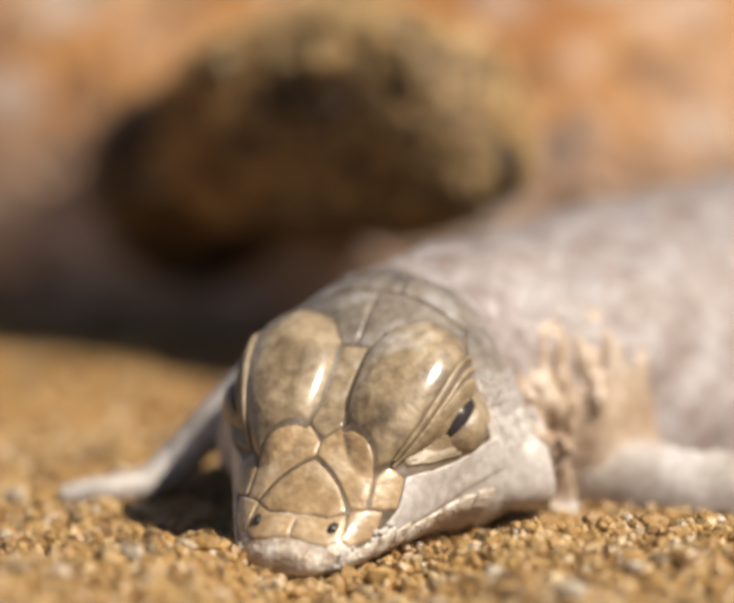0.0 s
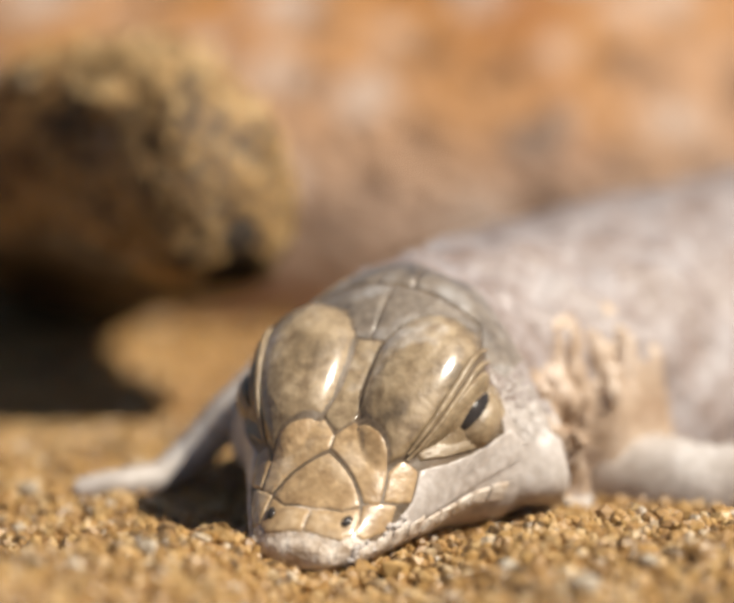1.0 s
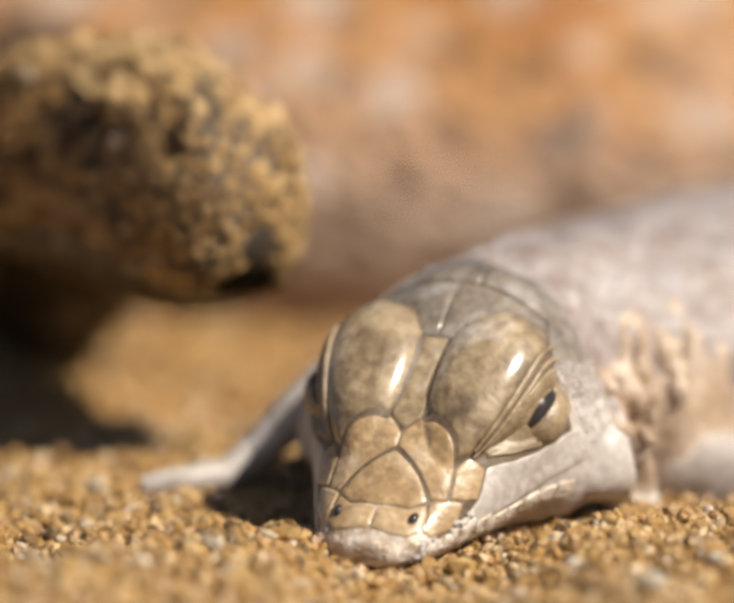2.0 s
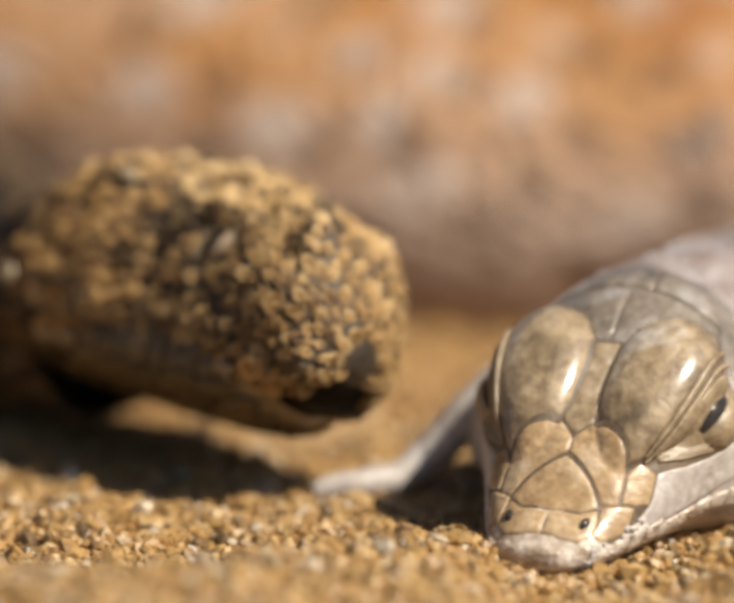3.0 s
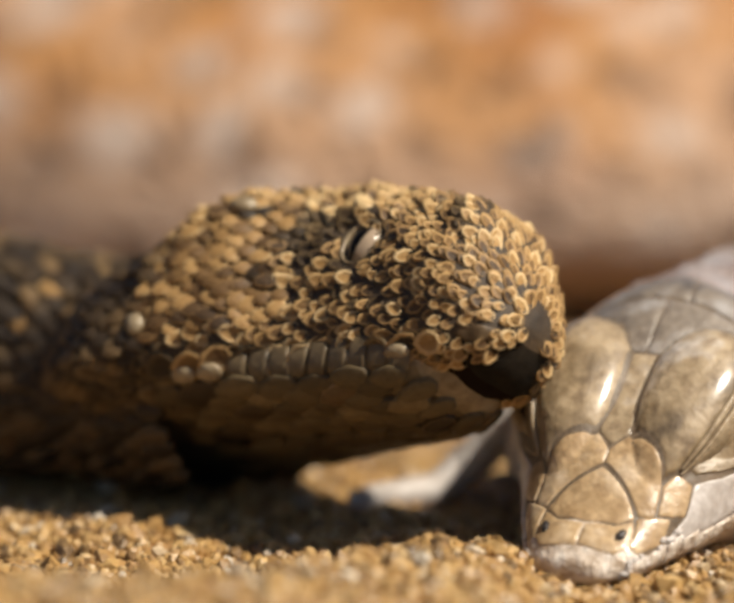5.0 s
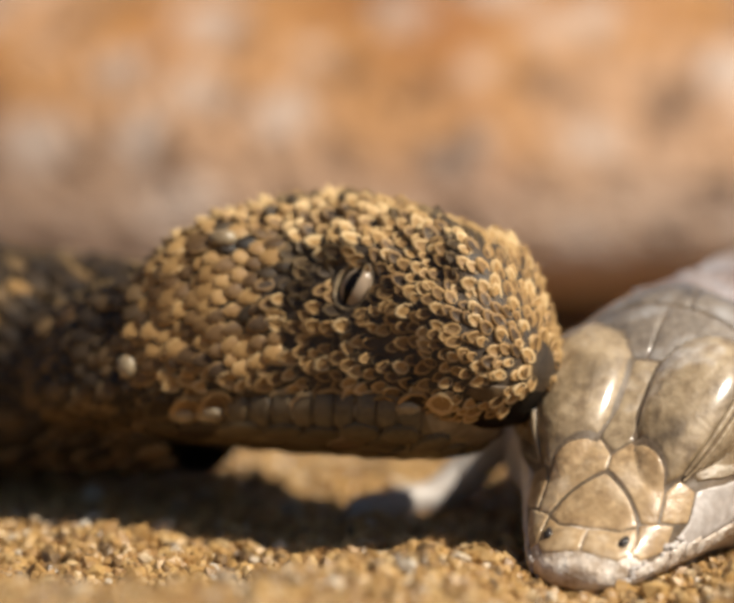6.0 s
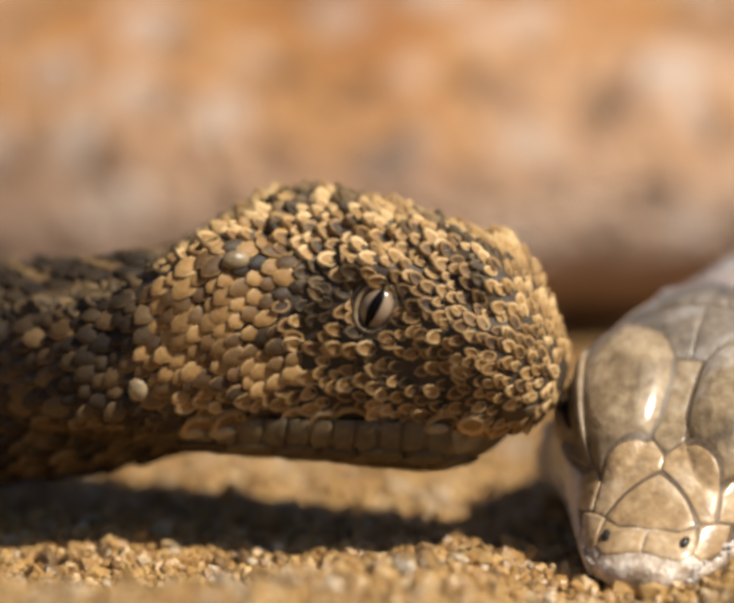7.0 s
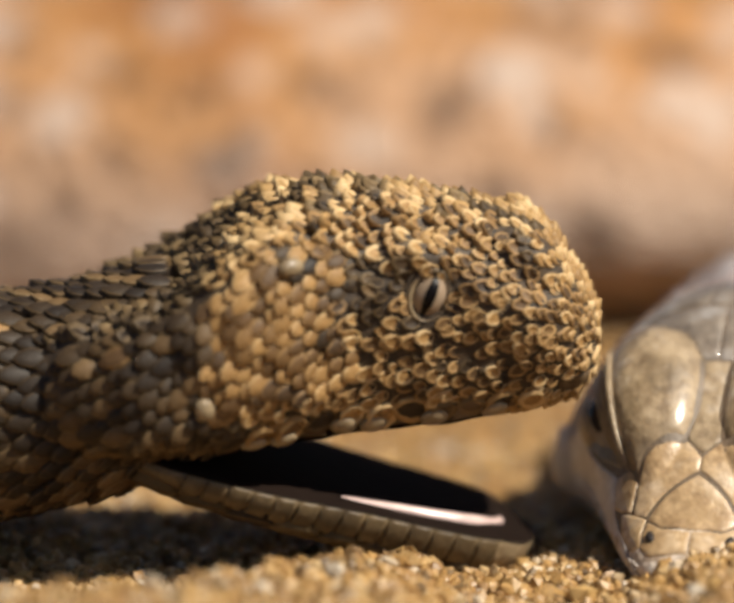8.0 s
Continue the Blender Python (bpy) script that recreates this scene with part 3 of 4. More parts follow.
def scale_mesh(bm, m, rear=0.26, mats=(0, 1), flat=False):
    """A scale with its free tip at the back (+x): a pale raised rim round a hollow middle, or a flat leaf with a low keel."""
    out = [(-0.58, 0.0), (-0.42, 0.36), (0.04, 0.50), (0.48, 0.34), (0.76, 0.0), (0.48, -0.34), (0.04, -0.50), (-0.42, -0.36)]
    lift = lambda x: 0.10 + (rear - 0.10) * (x + 0.55) / 1.25
    low = [bm.verts.new(m @ Vector((x * 0.95, y * 0.95, -0.25))) for x, y in out]
    rim = [bm.verts.new(m @ Vector((x, y, lift(x)))) for x, y in out]
    kx, ky, sink = (0.88, 0.86, -0.05) if flat else (0.72, 0.68, 0.13)
    inn = [bm.verts.new(m @ Vector((x * kx, y * ky, lift(x) - sink))) for x, y in out]
    rise = 0.13 if flat else -0.04
    k0, k1 = bm.verts.new(m @ Vector((-0.26, 0, lift(-0.26) + rise - (0 if flat else 0.08)))), bm.verts.new(m @ Vector((0.40, 0, lift(0.40) + rise)))
    n = 8
    for i in range(n):
        j = (i + 1) % n
        bm.faces.new((low[i], low[j], rim[j], rim[i])).material_index = mats[0] if flat else mats[1]
        bm.faces.new((rim[i], rim[j], inn[j], inn[i])).material_index = mats[1]
    for face in ((inn[0], inn[1], k0), (inn[1], inn[2], k1, k0), (inn[2], inn[3], k1), (inn[3], inn[4], k1), (inn[4], inn[5], k1), (inn[5], inn[6], k1), (inn[6], inn[7], k0, k1), (inn[7], inn[0], k0)):
        bm.faces.new(face).material_index = mats[0]


def one_scale_data(name, mats, stretch, flat=False):
    bm = bmesh.new()
    scale_mesh(bm, Matrix.Diagonal((stretch * MM, MM, MM, 1)), flat=flat)
    me = bpy.data.meshes.new(name)
    bmesh.ops.recalc_face_normals(bm, faces=bm.faces)
    bm.to_mesh(me)
    bm.free()
    me.polygons.foreach_set("use_smooth", [True] * len(me.polygons))
    for mt in mats:
        me.materials.append(mt)
    return me


def rows_on(f, s0, s1, pitch, a0, a1, grow=1.0):
    """Staggered seats for scales on a surface between two angles (degrees)."""
    s, k = s0, 0
    while s < s1:
        p = pitch * (1 + (grow - 1) * (s - s0) / (s1 - s0))
        k2 = 300
        ring = [f(s, radians(a0 + (a1 - a0) * i / k2)) for i in range(k2 + 1)]
        run = [0.0]
        for q0, q1 in zip(ring, ring[1:]):
            run.append(run[-1] + (q1 - q0).length)
        n = max(2, int(run[-1] / p))
        for i in range(n):
            want = run[-1] * (i + (0.5 if k % 2 else 0.0) + 0.25) / n
            yield s, a0 + (a1 - a0) * float(np.interp(want, run, range(k2 + 1))) / k2, p
        here, ahead = f(s, radians(60)), s
        while (f(ahead, radians(60)) - here).length < p * 0.82:
            ahead += 0.02
        s = ahead
        k += 1


def head_zone(s, a):
    """Which kind of scale grows there: large flat leaves on the cheek, small rough ones on crown and face, none on eye and lips."""
    b = abs(a)
    if ((b - EYE_A) / 14) ** 2 + ((s - EYE_S) / 1.05) ** 2 < 1 or ((b - 119) / 10) ** 2 + ((s - 1.5) / 0.85) ** 2 < 1 or b > 118 + 50 * step(5.5, 4.3, s) + 45 * step(18.5, 20, s):
        return "bare"
    if s > 12.4 + 0.035 * abs(b - 72) + 2.2 * noise.noise((b * 0.07, s * 0.3, 3.0)) and 44 < b < 103:
        return "cheek"
    return "rough"


def build_viper():
    thing = tagged(new("viper"), "ochre viper with rough keeled scales and dark spots", "snake")
    bm = bmesh.new()
    rows = sheet_of(bm, viper_surface, [0.0, 0.1] + frange(0.3, 28.5, 84), ring_angles(72), closed=True)
    bm.faces.new(rows[0])
    bm.faces.new(rows[-1])
    bmesh.ops.recalc_face_normals(bm, faces=bm.faces)
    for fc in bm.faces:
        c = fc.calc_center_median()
        # shade below the snout is painted on its downward faces
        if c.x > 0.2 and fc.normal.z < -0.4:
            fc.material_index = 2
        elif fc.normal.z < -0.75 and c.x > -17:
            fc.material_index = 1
    head = part("head", bm, [SN_SKIN, SN_MOUTH_SHADE, SN_SNOUT_SHADE], thing, "blunt triangular head")
    rng = random.Random(11)
    kinds = {(z, d): [one_scale_data("scale", (SN_DUSK, SN_DUSK_RIM) if d else (SN_SCALE, SN_RIM), k, z == "cheek") for k in (0.95, 1.1, 1.25)] for z in ("cheek", "rough") for d in (0, 1)}
    rest = bmesh.new()
    seats = [("rough", *q) for q in rows_on(viper_surface, 0.04, 28.0, 0.66, -150, 150, 1.55) if head_zone(q[0], q[1]) == "rough"]
    seats += [("cheek", *q) for q in rows_on(viper_surface, 12.0, 27.0, 0.84, -124, 124, 1.2) if head_zone(q[0], q[1]) == "cheek"]
    near = [i for i, q in enumerate(seats) if 20 < q[2] < 112 and 0.3 < q[1] < 22]
    chosen = set([i for i in near if seats[i][0] == "cheek"] + rng.sample(near, 110))
    for i, (zone, s, a, p) in enumerate(seats):
        rough = zone == "rough"
        s = max(0.2, s + rng.uniform(-0.2, 0.2) * (1 if rough else 0.4))
        pl, nn, t = surface_frame(viper_surface, s, radians(a + rng.uniform(-2.2, 2.2) * (1 if rough else 0.4)))
        # the cheek's rows slant down and back
        turn = Matrix.Rotation(radians(rng.uniform(-28, 28) if rough else math.copysign(16, a) + rng.uniform(-8, 8)), 4, "Z")
        size = p * (rng.uniform(0.68, 1.12) if rough else rng.uniform(0.82, 1.18))
        crown = step(62, 30, abs(a)) * (0.25 + 0.75 * step(4, 9, s))
        tilt = rng.uniform(0, 16) + 26 * crown * rng.random() if rough else rng.uniform(1, 13)
        m = seated(pl, nn, t, size) @ turn @ Matrix.Rotation(radians(-tilt), 4, "Y") @ Matrix.Diagonal((1, 1, 1 + (0.7 * crown if rough else 0), 1))
        # dusky crown, stripe behind the eye and jaw corner; golden cheek and snout
        # past 17.5 mm the scales darken to hold the shade at the nape
        shade = (0.7 * noise.noise(pl * 0.25) + 0.3 * rng.uniform(-1, 1) + 0.75 * step(17.5, 21.5, s) + 0.3 * crown * step(9, 13, s) - 0.06
                 + 0.3 * step(9.6, 10.6, s) * step(13.2, 11.6, s) * step(42, 55, abs(a)) + 0.4 * step(14, 20, s) * step(92, 104, abs(a)) - (0 if rough else 0.08))
        dusk = int(shade > 0.34)
        if i in chosen:
            ob = new("scale", kinds[zone, dusk][rng.randrange(3)])
            ob.parent = head
            ob.matrix_local = Matrix.Translation(m.translation * MM) @ m.to_3x3().to_4x4()
        else:
            scale_mesh(rest, m @ Matrix.Scale(rng.uniform(0.95, 1.2), 4, (1, 0, 0)), mats=(2, 3) if dusk else (0, 1), flat=not rough)
    tagged(part("scale_coat", rest, (SN_SCALES, SN_RIMS, SN_DUSKS, SN_DUSK_RIMS), head), "keeled ochre scales with dark middles", kind="stuff")
    lip_data = [one_scale_data("dark_lip_scale", mats, k) for mats in ((SN_DUSK, SN_RIM), (SN_DUSK, SN_DUSK_RIM), (SN_SCALE, SN_RIM)) for k in (0.8, 0.95)]
    for sgn in (1, -1):
        pl, nn, t = surface_frame(viper_surface, EYE_S, radians(sgn * EYE_A))
        m = seated(pl - nn * 0.8, nn, t) @ Matrix.Rotation(radians(sgn * -20), 4, "Z") @ Matrix.Diagonal((0.78, 1.0, 1.0, 1.0))
        bm = bmesh.new()
        ball(bm, 1.35, m, 28, 18)
        part("eye", bm, SN_EYE, head, "pale glossy eye with an upright slit pupil")
        bm = bmesh.new()

        def slit(u, v):
            w = Vector((0.36 * v * math.cos(u * 1.35) ** 0.8, 1.05 * u, 0))
            w.z = math.sqrt(1.385 ** 2 - w.x ** 2 - w.y ** 2)
            return m @ w
        sheet_of(bm, slit, frange(-1, 1, 17), frange(-1, 1, 7))
        bmesh.ops.recalc_face_normals(bm, faces=bm.faces)
        part("pupil", bm, SN_PUPIL, head, "black slit pupil")
        for k, r, mat in ((1.24, 0.17, SN_PALE), (1.58, 0.22, SN_SKIN), (1.95, 0.20, SN_RIM)):
            bm = bmesh.new()
            ringv = []
            for i in range(28):
                q = 2 * math.pi * i / 28
                c = Vector((math.cos(q) * k, math.sin(q) * k * 1.05, 0.98 + 0.4 * (1.3 - k)))
                rad = Vector((math.cos(q), math.sin(q), 0))
                ringv.append([bm.verts.new(m @ (c + (rad * math.cos(w) + Vector((0, 0, 1)) * math.sin(w)) * r * max(0.12, 0.45 + 0.6 * math.cos(q)))) for w in ring_angles(7)])
            for i in range(28):
                ra, rb = ringv[i], ringv[(i + 1) % 28]
                for j in range(7):
                    bm.faces.new((ra[j], rb[j], rb[(j + 1) % 7], ra[(j + 1) % 7]))
            bmesh.ops.recalc_face_normals(bm, faces=bm.faces)
            part("eye_ring", bm, mat, head, "ring of skin round the eye")
        # upper lip: a row of dark hollow scales with pale outlines, and a paler edge below them
        for i in range(11):
            s = 3.6 + 1.5 * i
            pl, nn, t = surface_frame(viper_surface, s, radians(sgn * (123 + rng.uniform(-3, 3))))
            m = seated(pl + nn * 0.12, nn, t, rng.uniform(1.3, 1.75)) @ Matrix.Rotation(radians(rng.uniform(-25, 25)), 4, "Z") @ Matrix.Diagonal((1, 1, 0.7, 1))
            ob = new("dark_lip_scale", lip_data[rng.randrange(6)])
            ob.parent = head
            ob.matrix_local = Matrix.Translation(m.translation * MM) @ m.to_3x3().to_4x4()
        for i in range(11):
            s = 3.4 + 1.5 * i
            bm = bmesh.new()
            up, w = 128 + rng.uniform(-2, 2), rng.uniform(1.1, 1.42)
            if i in (1, 3, 5, 6, 8, 9):
                pl, nn, t = surface_frame(viper_surface, s + 0.7, radians(sgn * 128))
                ball(bm, 0.58, seated(pl + nn * 0.24, nn, t) @ Matrix.Diagonal((1.25, 0.95, 0.5, 1)), 12, 8)
                part("lip_scale", bm, SN_PALE, head, "pale rounded upper lip scale")
            else:
                plate(bm, viper_surface, [(sgn * 143, s), (sgn * up, s + 0.1), (sgn * (up - rng.uniform(2, 4)), s + w * 0.5), (sgn * up, s + w - 0.1), (sgn * 143, s + w)], rng.uniform(0.05, 0.1), n=4)
                part("lip_scale", bm, SN_CHIN, head)
        # smooth brown shield at the front of the upper lip
        bm = bmesh.new()
        plate(bm, viper_surface, oval(sgn * 119, 1.5, 10, 0.85, 16), 0.10, n=1)
        part("snout_shield", bm, SN_SHIELD, head, "smooth brown shield at the snout's tip")
        pl, nn, t = surface_frame(viper_surface, 20.0, radians(sgn * 92))
        bm = bmesh.new()
        ball(bm, 0.5, seated(pl + nn * 0.35, nn, t) @ Matrix.Diagonal((1.0, 1.2, 0.6, 1)), 14, 10)
        part("jaw_angle_scale", bm, SN_PALE, head, "shiny pale scale at the jaw's corner")
        pl, nn, t = surface_frame(viper_surface, 15.7, radians(sgn * 53))
        bm = bmesh.new()
        ball(bm, 0.6, seated(pl + nn * 0.35, nn, t) @ Matrix.Diagonal((1.2, 0.8, 0.6, 1)), 14, 10)
        part("temple_scale", bm, SN_PALE, head, "single pale scale on the temple")
    # lower jaw, hinged at the back of the head
    bm = bmesh.new()
    rows = sheet_of(bm, jaw_surface, [0.0, 0.1] + frange(0.3, 21.6, 50), ring_angles(48), closed=True)
    bm.faces.new(rows[0])
    bm.faces.new(rows[-1])
    bmesh.ops.recalc_face_normals(bm, faces=bm.faces)
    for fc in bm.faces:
        # the jaw's upward faces take the mouth's painted shade
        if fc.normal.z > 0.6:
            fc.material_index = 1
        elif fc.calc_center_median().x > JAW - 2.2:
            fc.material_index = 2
    jaw = part("lower_jaw", bm, [SN_CHIN, SN_MOUTH_SHADE, SN_PALE], thing, "smooth brown lower jaw with a pale tip")
    for sgn in (1, -1):
        for i in range(14):
            s = 2.0 + 1.17 * i
            bm = bmesh.new()
            plate(bm, jaw_surface, [(sgn * 97, s), (sgn * (60 + rng.uniform(-6, 6)), s + 0.35), (sgn * (60 + rng.uniform(-6, 6)), s + 1.3), (sgn * 97, s + 1.05)], rng.uniform(0.06, 0.2), n=4)
            part("jaw_scale", bm, SN_CHIN, jaw)
    bm = bmesh.new()
    for lo, hi in ((3, 62), (-62, -3)):
        for s, a, p in rows_on(jaw_surface, 2.4, 20.0, 1.25, lo, hi, 1.25):
            pl, nn, t = surface_frame(jaw_surface, s, radians(a + rng.uniform(-2, 2)))
            if nn.z > 0:
                nn = -nn
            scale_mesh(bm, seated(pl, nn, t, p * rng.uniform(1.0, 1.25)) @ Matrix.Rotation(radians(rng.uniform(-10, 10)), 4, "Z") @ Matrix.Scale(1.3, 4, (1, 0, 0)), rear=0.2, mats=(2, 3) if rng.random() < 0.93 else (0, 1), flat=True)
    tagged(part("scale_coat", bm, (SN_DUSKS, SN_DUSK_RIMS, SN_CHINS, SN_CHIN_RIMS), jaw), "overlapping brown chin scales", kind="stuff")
    bm = bmesh.new()
    limb(bm, [(Vector((8, -3.9, 0.4)), 0.2), (Vector((12.2, -3.3, 0.5)), 0.38), (Vector((15.2, -2.4, 0.45)), 0.46), (Vector((16.5, -1.0, 0.2)), 0.46), (Vector((16.7, 0.6, 0.1)), 0.3)])
    part("gum", bm, SN_GUM, jaw, "wet pale pink gum")
    # neck and fore body in short rigid pieces
    pieces = []
    for k in range(NECK):
        r0, r1 = NECK_R(k / NECK), NECK_R((k + 1) / NECK)
        ln = NECK_STEP * 1.5

        def tube(s, a):
            r = r0 + (r1 - r0) * s / ln
            return Vector((-s + ln * 0.2, -r * math.sin(a), r * 0.92 * math.cos(a)))
        bm = bmesh.new()
        sheet_of(bm, tube, frange(0, ln, 6), ring_angles(36), closed=True)
        bmesh.ops.recalc_face_normals(bm, faces=bm.faces)
        piece = part("neck_piece" if k < 5 else "body_piece", bm, SN_SKIN, thing, "rough-scaled ochre and brown flank")
        bm = bmesh.new()
        for s, a, p in rows_on(tube, 0.3, ln - 0.3, 1.05 + 0.6 * k / NECK, -150, 150):
            pl, nn, t = surface_frame(tube, s, radians(a + rng.uniform(-2, 2)))
            # the neck's shade is painted as dusky scales, fewer on top and farther back
            dusk = noise.noise((pl + Vector((k * 4.2, 0, 0))) * 0.16) + rng.uniform(-0.3, 0.3) > -0.75 - 0.4 * step(40, 75, abs(a)) + 0.35 * step(4, 8, k)
            scale_mesh(bm, seated(pl, nn, t, p * rng.uniform(0.8, 1.15)) @ Matrix.Rotation(radians(-rng.uniform(3, 18)), 4, "Y") @ Matrix.Scale(1.25, 4, (1, 0, 0)), mats=(2, 3) if dusk else (0, 1), flat=True)
        tagged(part("scale_coat", bm, (SN_SCALES, SN_RIMS, SN_DUSKS, SN_DUSK_RIMS), piece), "keeled brown and ochre flank scales with shade painted in", kind="stuff")
        pieces.append(piece)
    # thick hind body lying across behind
    bm = bmesh.new()

    def trunk(s, a):
        r = 15.5 - 2.0 * step(120, 200, s)
        x = s - 100
        bend = 0.010 * (-5 - x) ** 2 if x < -5 else 0.008 * (x - 8) ** 2 if x > 8 else 0
        under = 1 - 0.75 * step(-14, -4, x) * max(0.0, -math.cos(a))
        return Vector((x, bend - r * 1.6 * under * math.sin(a), r * 0.25 + 1.2 * step(-14, -4, x) + r * 0.98 * math.cos(a)))
    sheet_of(bm, trunk, frange(0, 200, 90), ring_angles(48), closed=True)
    bmesh.ops.recalc_face_normals(bm, faces=bm.faces)
    body = part("hind_body", bm, HIND, thing, "thick sandy orange body with blurred dark spots")
    return thing, head, jaw, pieces, body


def hind_material():
    """Mottled sandy orange with pale and brown blotches, paler and pinker low on the flank."""
    m, nt, b = nodes_of("viper_hind_body")
    base = ramp(nt, noise_tex(nt, 60, 3), [(0.36, (0.48, 0.185, 0.045)), (0.5, (0.66, 0.30, 0.085)), (0.62, (0.70, 0.38, 0.19))], 0.6)
    sep = nt.nodes.new("ShaderNodeSeparateXYZ")
    nt.links.new(place(nt), sep.inputs[0])
    low = ramp(nt, sep.outputs[2], [(0.006, (1, 1, 1)), (0.0125, (0, 0, 0))])
    base = mixed(nt, low, base, (0.42, 0.30, 0.225))
    for scale, lo, hi, colour in ((230, 0.24, 0.44, (0.07, 0.032, 0.014)), (180, 0.22, 0.46, (0.50, 0.39, 0.32))):
        v = nt.nodes.new("ShaderNodeTexVoronoi")
        v.inputs["Scale"].default_value = scale
        wob = nt.nodes.new("ShaderNodeTexNoise")
        wob.inputs["Scale"].default_value = 200
        nt.links.new(place(nt), wob.inputs["Vector"])
        nt.links.new(mixed(nt, 0.006, place(nt), wob.outputs["Color"], "ADD"), v.inputs["Vector"])
        base = mixed(nt, ramp(nt, v.outputs["Distance"], [(lo, (0.8, 0.8, 0.8)), (hi, (0, 0, 0))]), base, colour)
    nt.links.new(base, b.inputs["Base Color"])
    b.inputs["Roughness"].default_value = 0.6
    bump(nt, b, noise_tex(nt, 900, 2), 0.0012, 0.9)
    return m


HIND = hind_material()
NECK, NECK_STEP = 17, 4.2
NECK_R = curve((0, 5.6), (0.12, 6.0), (0.4, 7.4), (1, 10.2))

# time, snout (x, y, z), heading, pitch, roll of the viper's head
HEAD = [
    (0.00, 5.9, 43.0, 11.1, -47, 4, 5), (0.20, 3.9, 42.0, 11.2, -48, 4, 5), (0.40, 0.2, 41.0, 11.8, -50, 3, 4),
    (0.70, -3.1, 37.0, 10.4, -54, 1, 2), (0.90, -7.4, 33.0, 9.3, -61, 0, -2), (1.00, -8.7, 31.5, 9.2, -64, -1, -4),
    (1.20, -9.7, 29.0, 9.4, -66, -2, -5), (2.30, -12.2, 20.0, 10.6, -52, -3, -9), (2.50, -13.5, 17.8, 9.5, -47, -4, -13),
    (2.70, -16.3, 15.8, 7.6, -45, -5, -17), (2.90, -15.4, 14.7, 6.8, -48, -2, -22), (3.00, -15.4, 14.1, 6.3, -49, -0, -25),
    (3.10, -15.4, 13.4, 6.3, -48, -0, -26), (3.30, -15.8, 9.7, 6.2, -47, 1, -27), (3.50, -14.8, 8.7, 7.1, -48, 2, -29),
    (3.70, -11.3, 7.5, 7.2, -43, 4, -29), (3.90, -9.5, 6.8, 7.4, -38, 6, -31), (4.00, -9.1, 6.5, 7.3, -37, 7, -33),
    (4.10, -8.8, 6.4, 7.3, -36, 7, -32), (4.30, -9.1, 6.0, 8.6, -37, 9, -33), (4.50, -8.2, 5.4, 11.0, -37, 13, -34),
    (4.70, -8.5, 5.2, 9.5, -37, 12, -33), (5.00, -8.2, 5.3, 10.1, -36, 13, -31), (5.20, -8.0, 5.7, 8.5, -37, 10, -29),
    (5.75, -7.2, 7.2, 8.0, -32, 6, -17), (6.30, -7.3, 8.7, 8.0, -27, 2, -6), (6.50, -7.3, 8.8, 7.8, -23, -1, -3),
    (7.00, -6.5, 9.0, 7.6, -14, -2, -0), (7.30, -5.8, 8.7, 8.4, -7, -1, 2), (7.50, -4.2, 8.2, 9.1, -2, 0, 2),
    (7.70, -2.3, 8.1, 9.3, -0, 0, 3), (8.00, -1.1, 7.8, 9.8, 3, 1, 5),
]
GAPE = [(0, -1.0), (5.2, -1.0), (6.3, -0.4), (7.2, 0), (7.4, 1.0), (7.5, 1.6), (7.65, 1.2), (7.8, 7), (8.0, 19)]
LIZARD = [(0, 0, 0, 0), (5.2, 0, 0, 0), (6.3, 1.3, 0, -1), (6.5, 1.6, 0.1, -2), (7.0, 4.0, 0.2, -6), (7.3, 4.5, 0.3, -7), (7.5, 6.0, 0.3, -8.5), (7.7, 7.4, 0.4, -9.5), (8.0, 9.8, 0.5, -11)]
SLIDE = [(0, 14), (2.3, 9), (3.5, 6), (4.0, 4.5), (4.5, 0.5), (5.2, -5.0), (6.5, -9), (7.0, -11.0), (7.5, -14.8), (8.0, -16)]


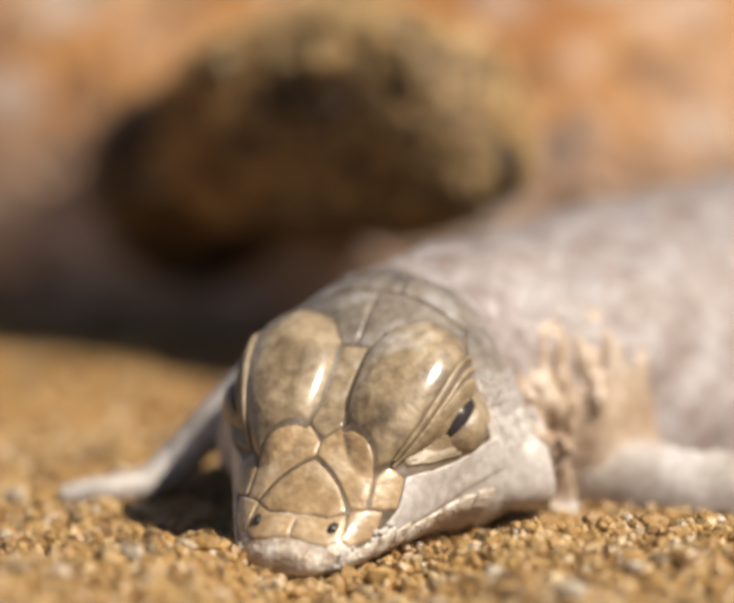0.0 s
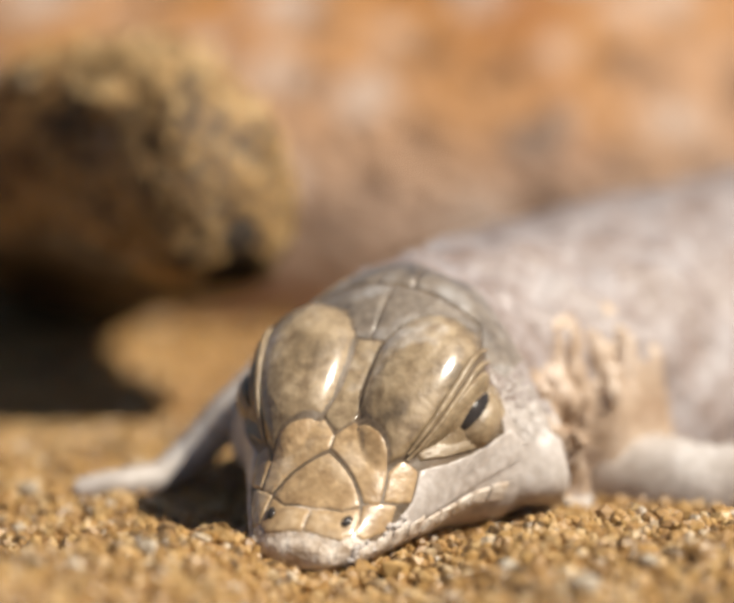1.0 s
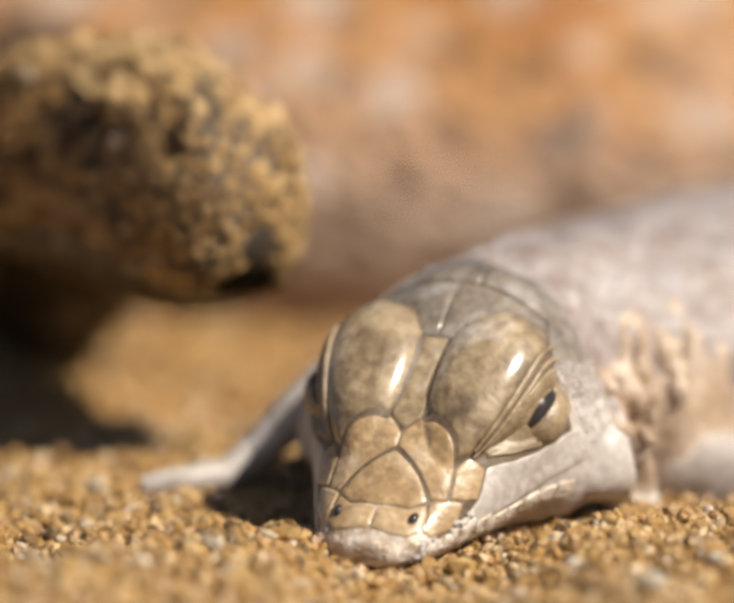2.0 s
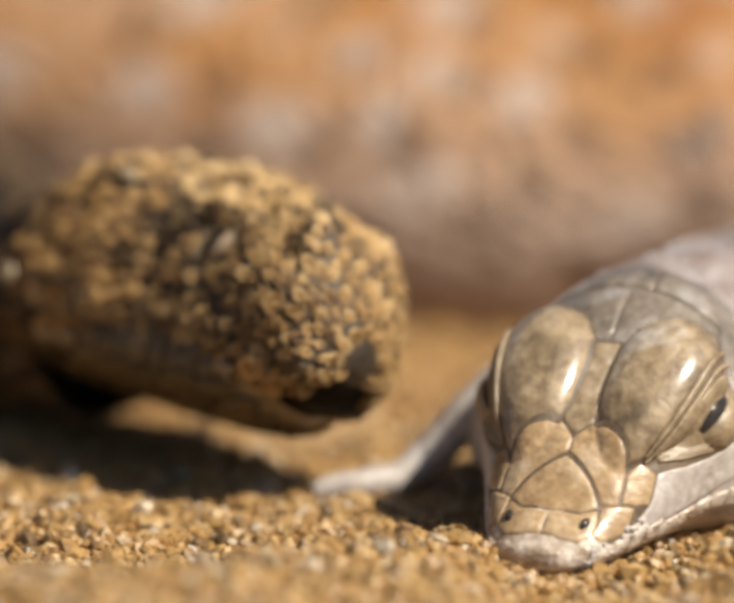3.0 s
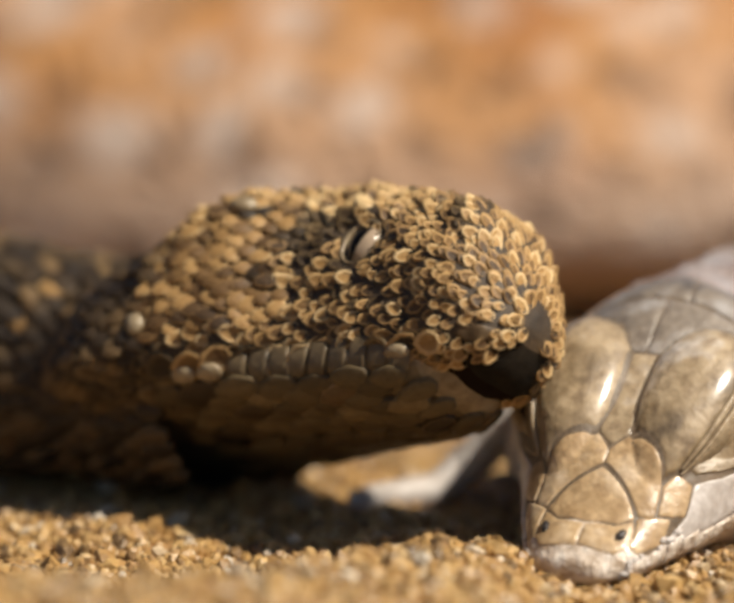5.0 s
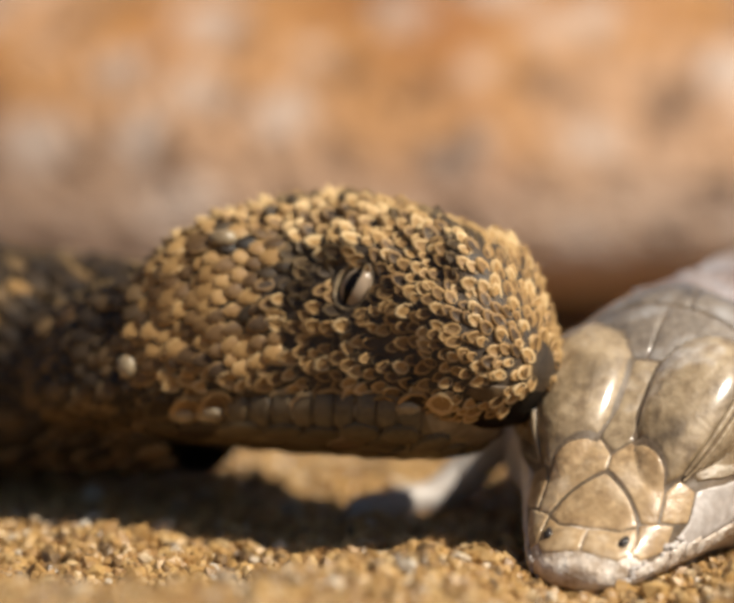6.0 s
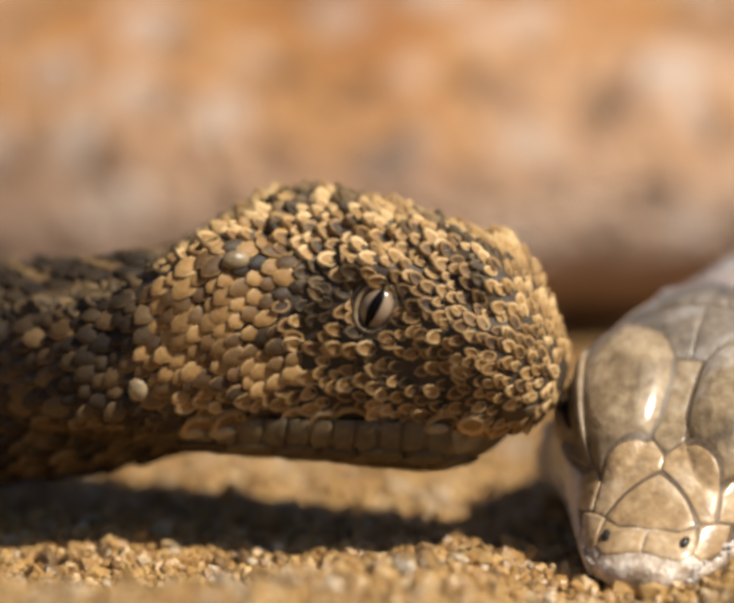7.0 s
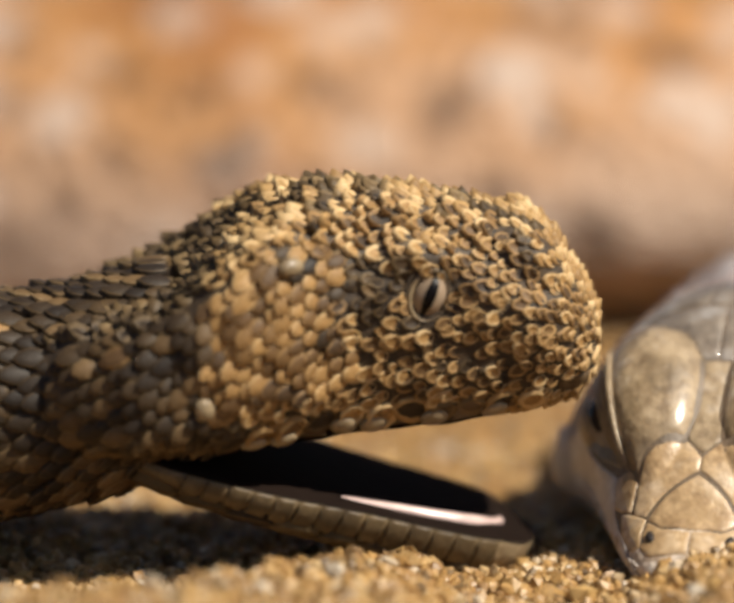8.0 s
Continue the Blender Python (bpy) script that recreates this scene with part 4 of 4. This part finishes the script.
def motions():
    times = [i / 10 for i in range(81)]
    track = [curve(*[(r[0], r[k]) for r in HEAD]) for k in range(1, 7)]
    gape = curve(*GAPE)
    drop = curve((0, -0.45), (5.2, -0.45), (6.3, -0.3), (7.1, -0.1), (7.5, 1.3), (7.65, 1.3), (8.0, 1.9))
    back = curve((0, 74), (0.7, 76), (1.2, 82), (2.5, 98), (3.1, 118), (3.8, 138), (4.6, 150), (6.5, 156), (8, 162))
    rows, jaws, necks = [], [], [[] for _ in range(NECK)]
    for t in times:
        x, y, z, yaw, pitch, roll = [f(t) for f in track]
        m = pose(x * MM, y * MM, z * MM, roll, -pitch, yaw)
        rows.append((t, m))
        jaws.append((t, m @ Matrix.Translation((HINGE - Vector((0, 0, drop(t)))) * MM) @ pose(0, 0, 0, 0, gape(t) - 2.5, 0)))
        # the neck leaves the head backwards and bends round to the far side
        p = m @ (Vector((-19.0, 0, 0.6)) * MM)
        d = -(m.to_3x3() @ Vector((1, 0, 0)))
        ang = math.atan2(d.y, d.x)
        for k in range(NECK):
            want = radians(back(t) + 2.5 * max(0, k - 8))
            diff = (want - ang + math.pi) % (2 * math.pi) - math.pi
            bend = ((0.0, 0.07, 0.15)[k] if k < 3 else 0.24) + 0.26 * (1 - step(2.2, 3.4, t))
            ang += max(-bend, min(bend, diff))
            r = NECK_R(k / NECK) * 0.92
            fall = max(-0.9, min(0.3, (r * MM + 0.0008 - p.z) / (NECK_STEP * MM * (1.2 + 1.8 * step(2.2, 3.4, t)))))
            dirn = Vector((math.cos(ang), math.sin(ang), fall)).normalized()
            side = Vector((0, 0, 1)).cross(-dirn).normalized()
            up = (-dirn).cross(side)
            mm = Matrix((-dirn, side, up)).transposed().to_4x4()
            necks[k].append((t, Matrix.Translation(p) @ mm))
            p = p + dirn * NECK_STEP * MM
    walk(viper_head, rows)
    walk(viper_jaw, jaws)
    for ob, rr in zip(viper_pieces, necks):
        walk(ob, rr)
    slide = curve(*SLIDE)
    walk(viper_body, [(t, pose(slide(t) * MM, 0.080, 0, 0, 0, 4)) for t in times])
    dx, dy, tw = (curve(*[(r[0], r[k]) for r in LIZARD]) for k in (1, 2, 3))
    draw = curve((0, 0), (6.3, 0), (6.6, 0.15), (7.0, 0.6), (7.4, 1), (8, 1))
    walk(lizard_leg, [(t, pose(8 * MM * draw(t), 7 * MM * draw(t), -3 * MM * draw(t))) for t in times])
    walk(lizard, [(t, pose((-4.0 + dx(t)) * MM, dy(t) * MM, 0, 0, 0, -tw(t))) for t in times])


build_ground()
build_grains()
build_pebbles()
lizard, lizard_leg = build_lizard()
viper, viper_head, viper_jaw, viper_pieces, viper_body = build_viper()

motions()
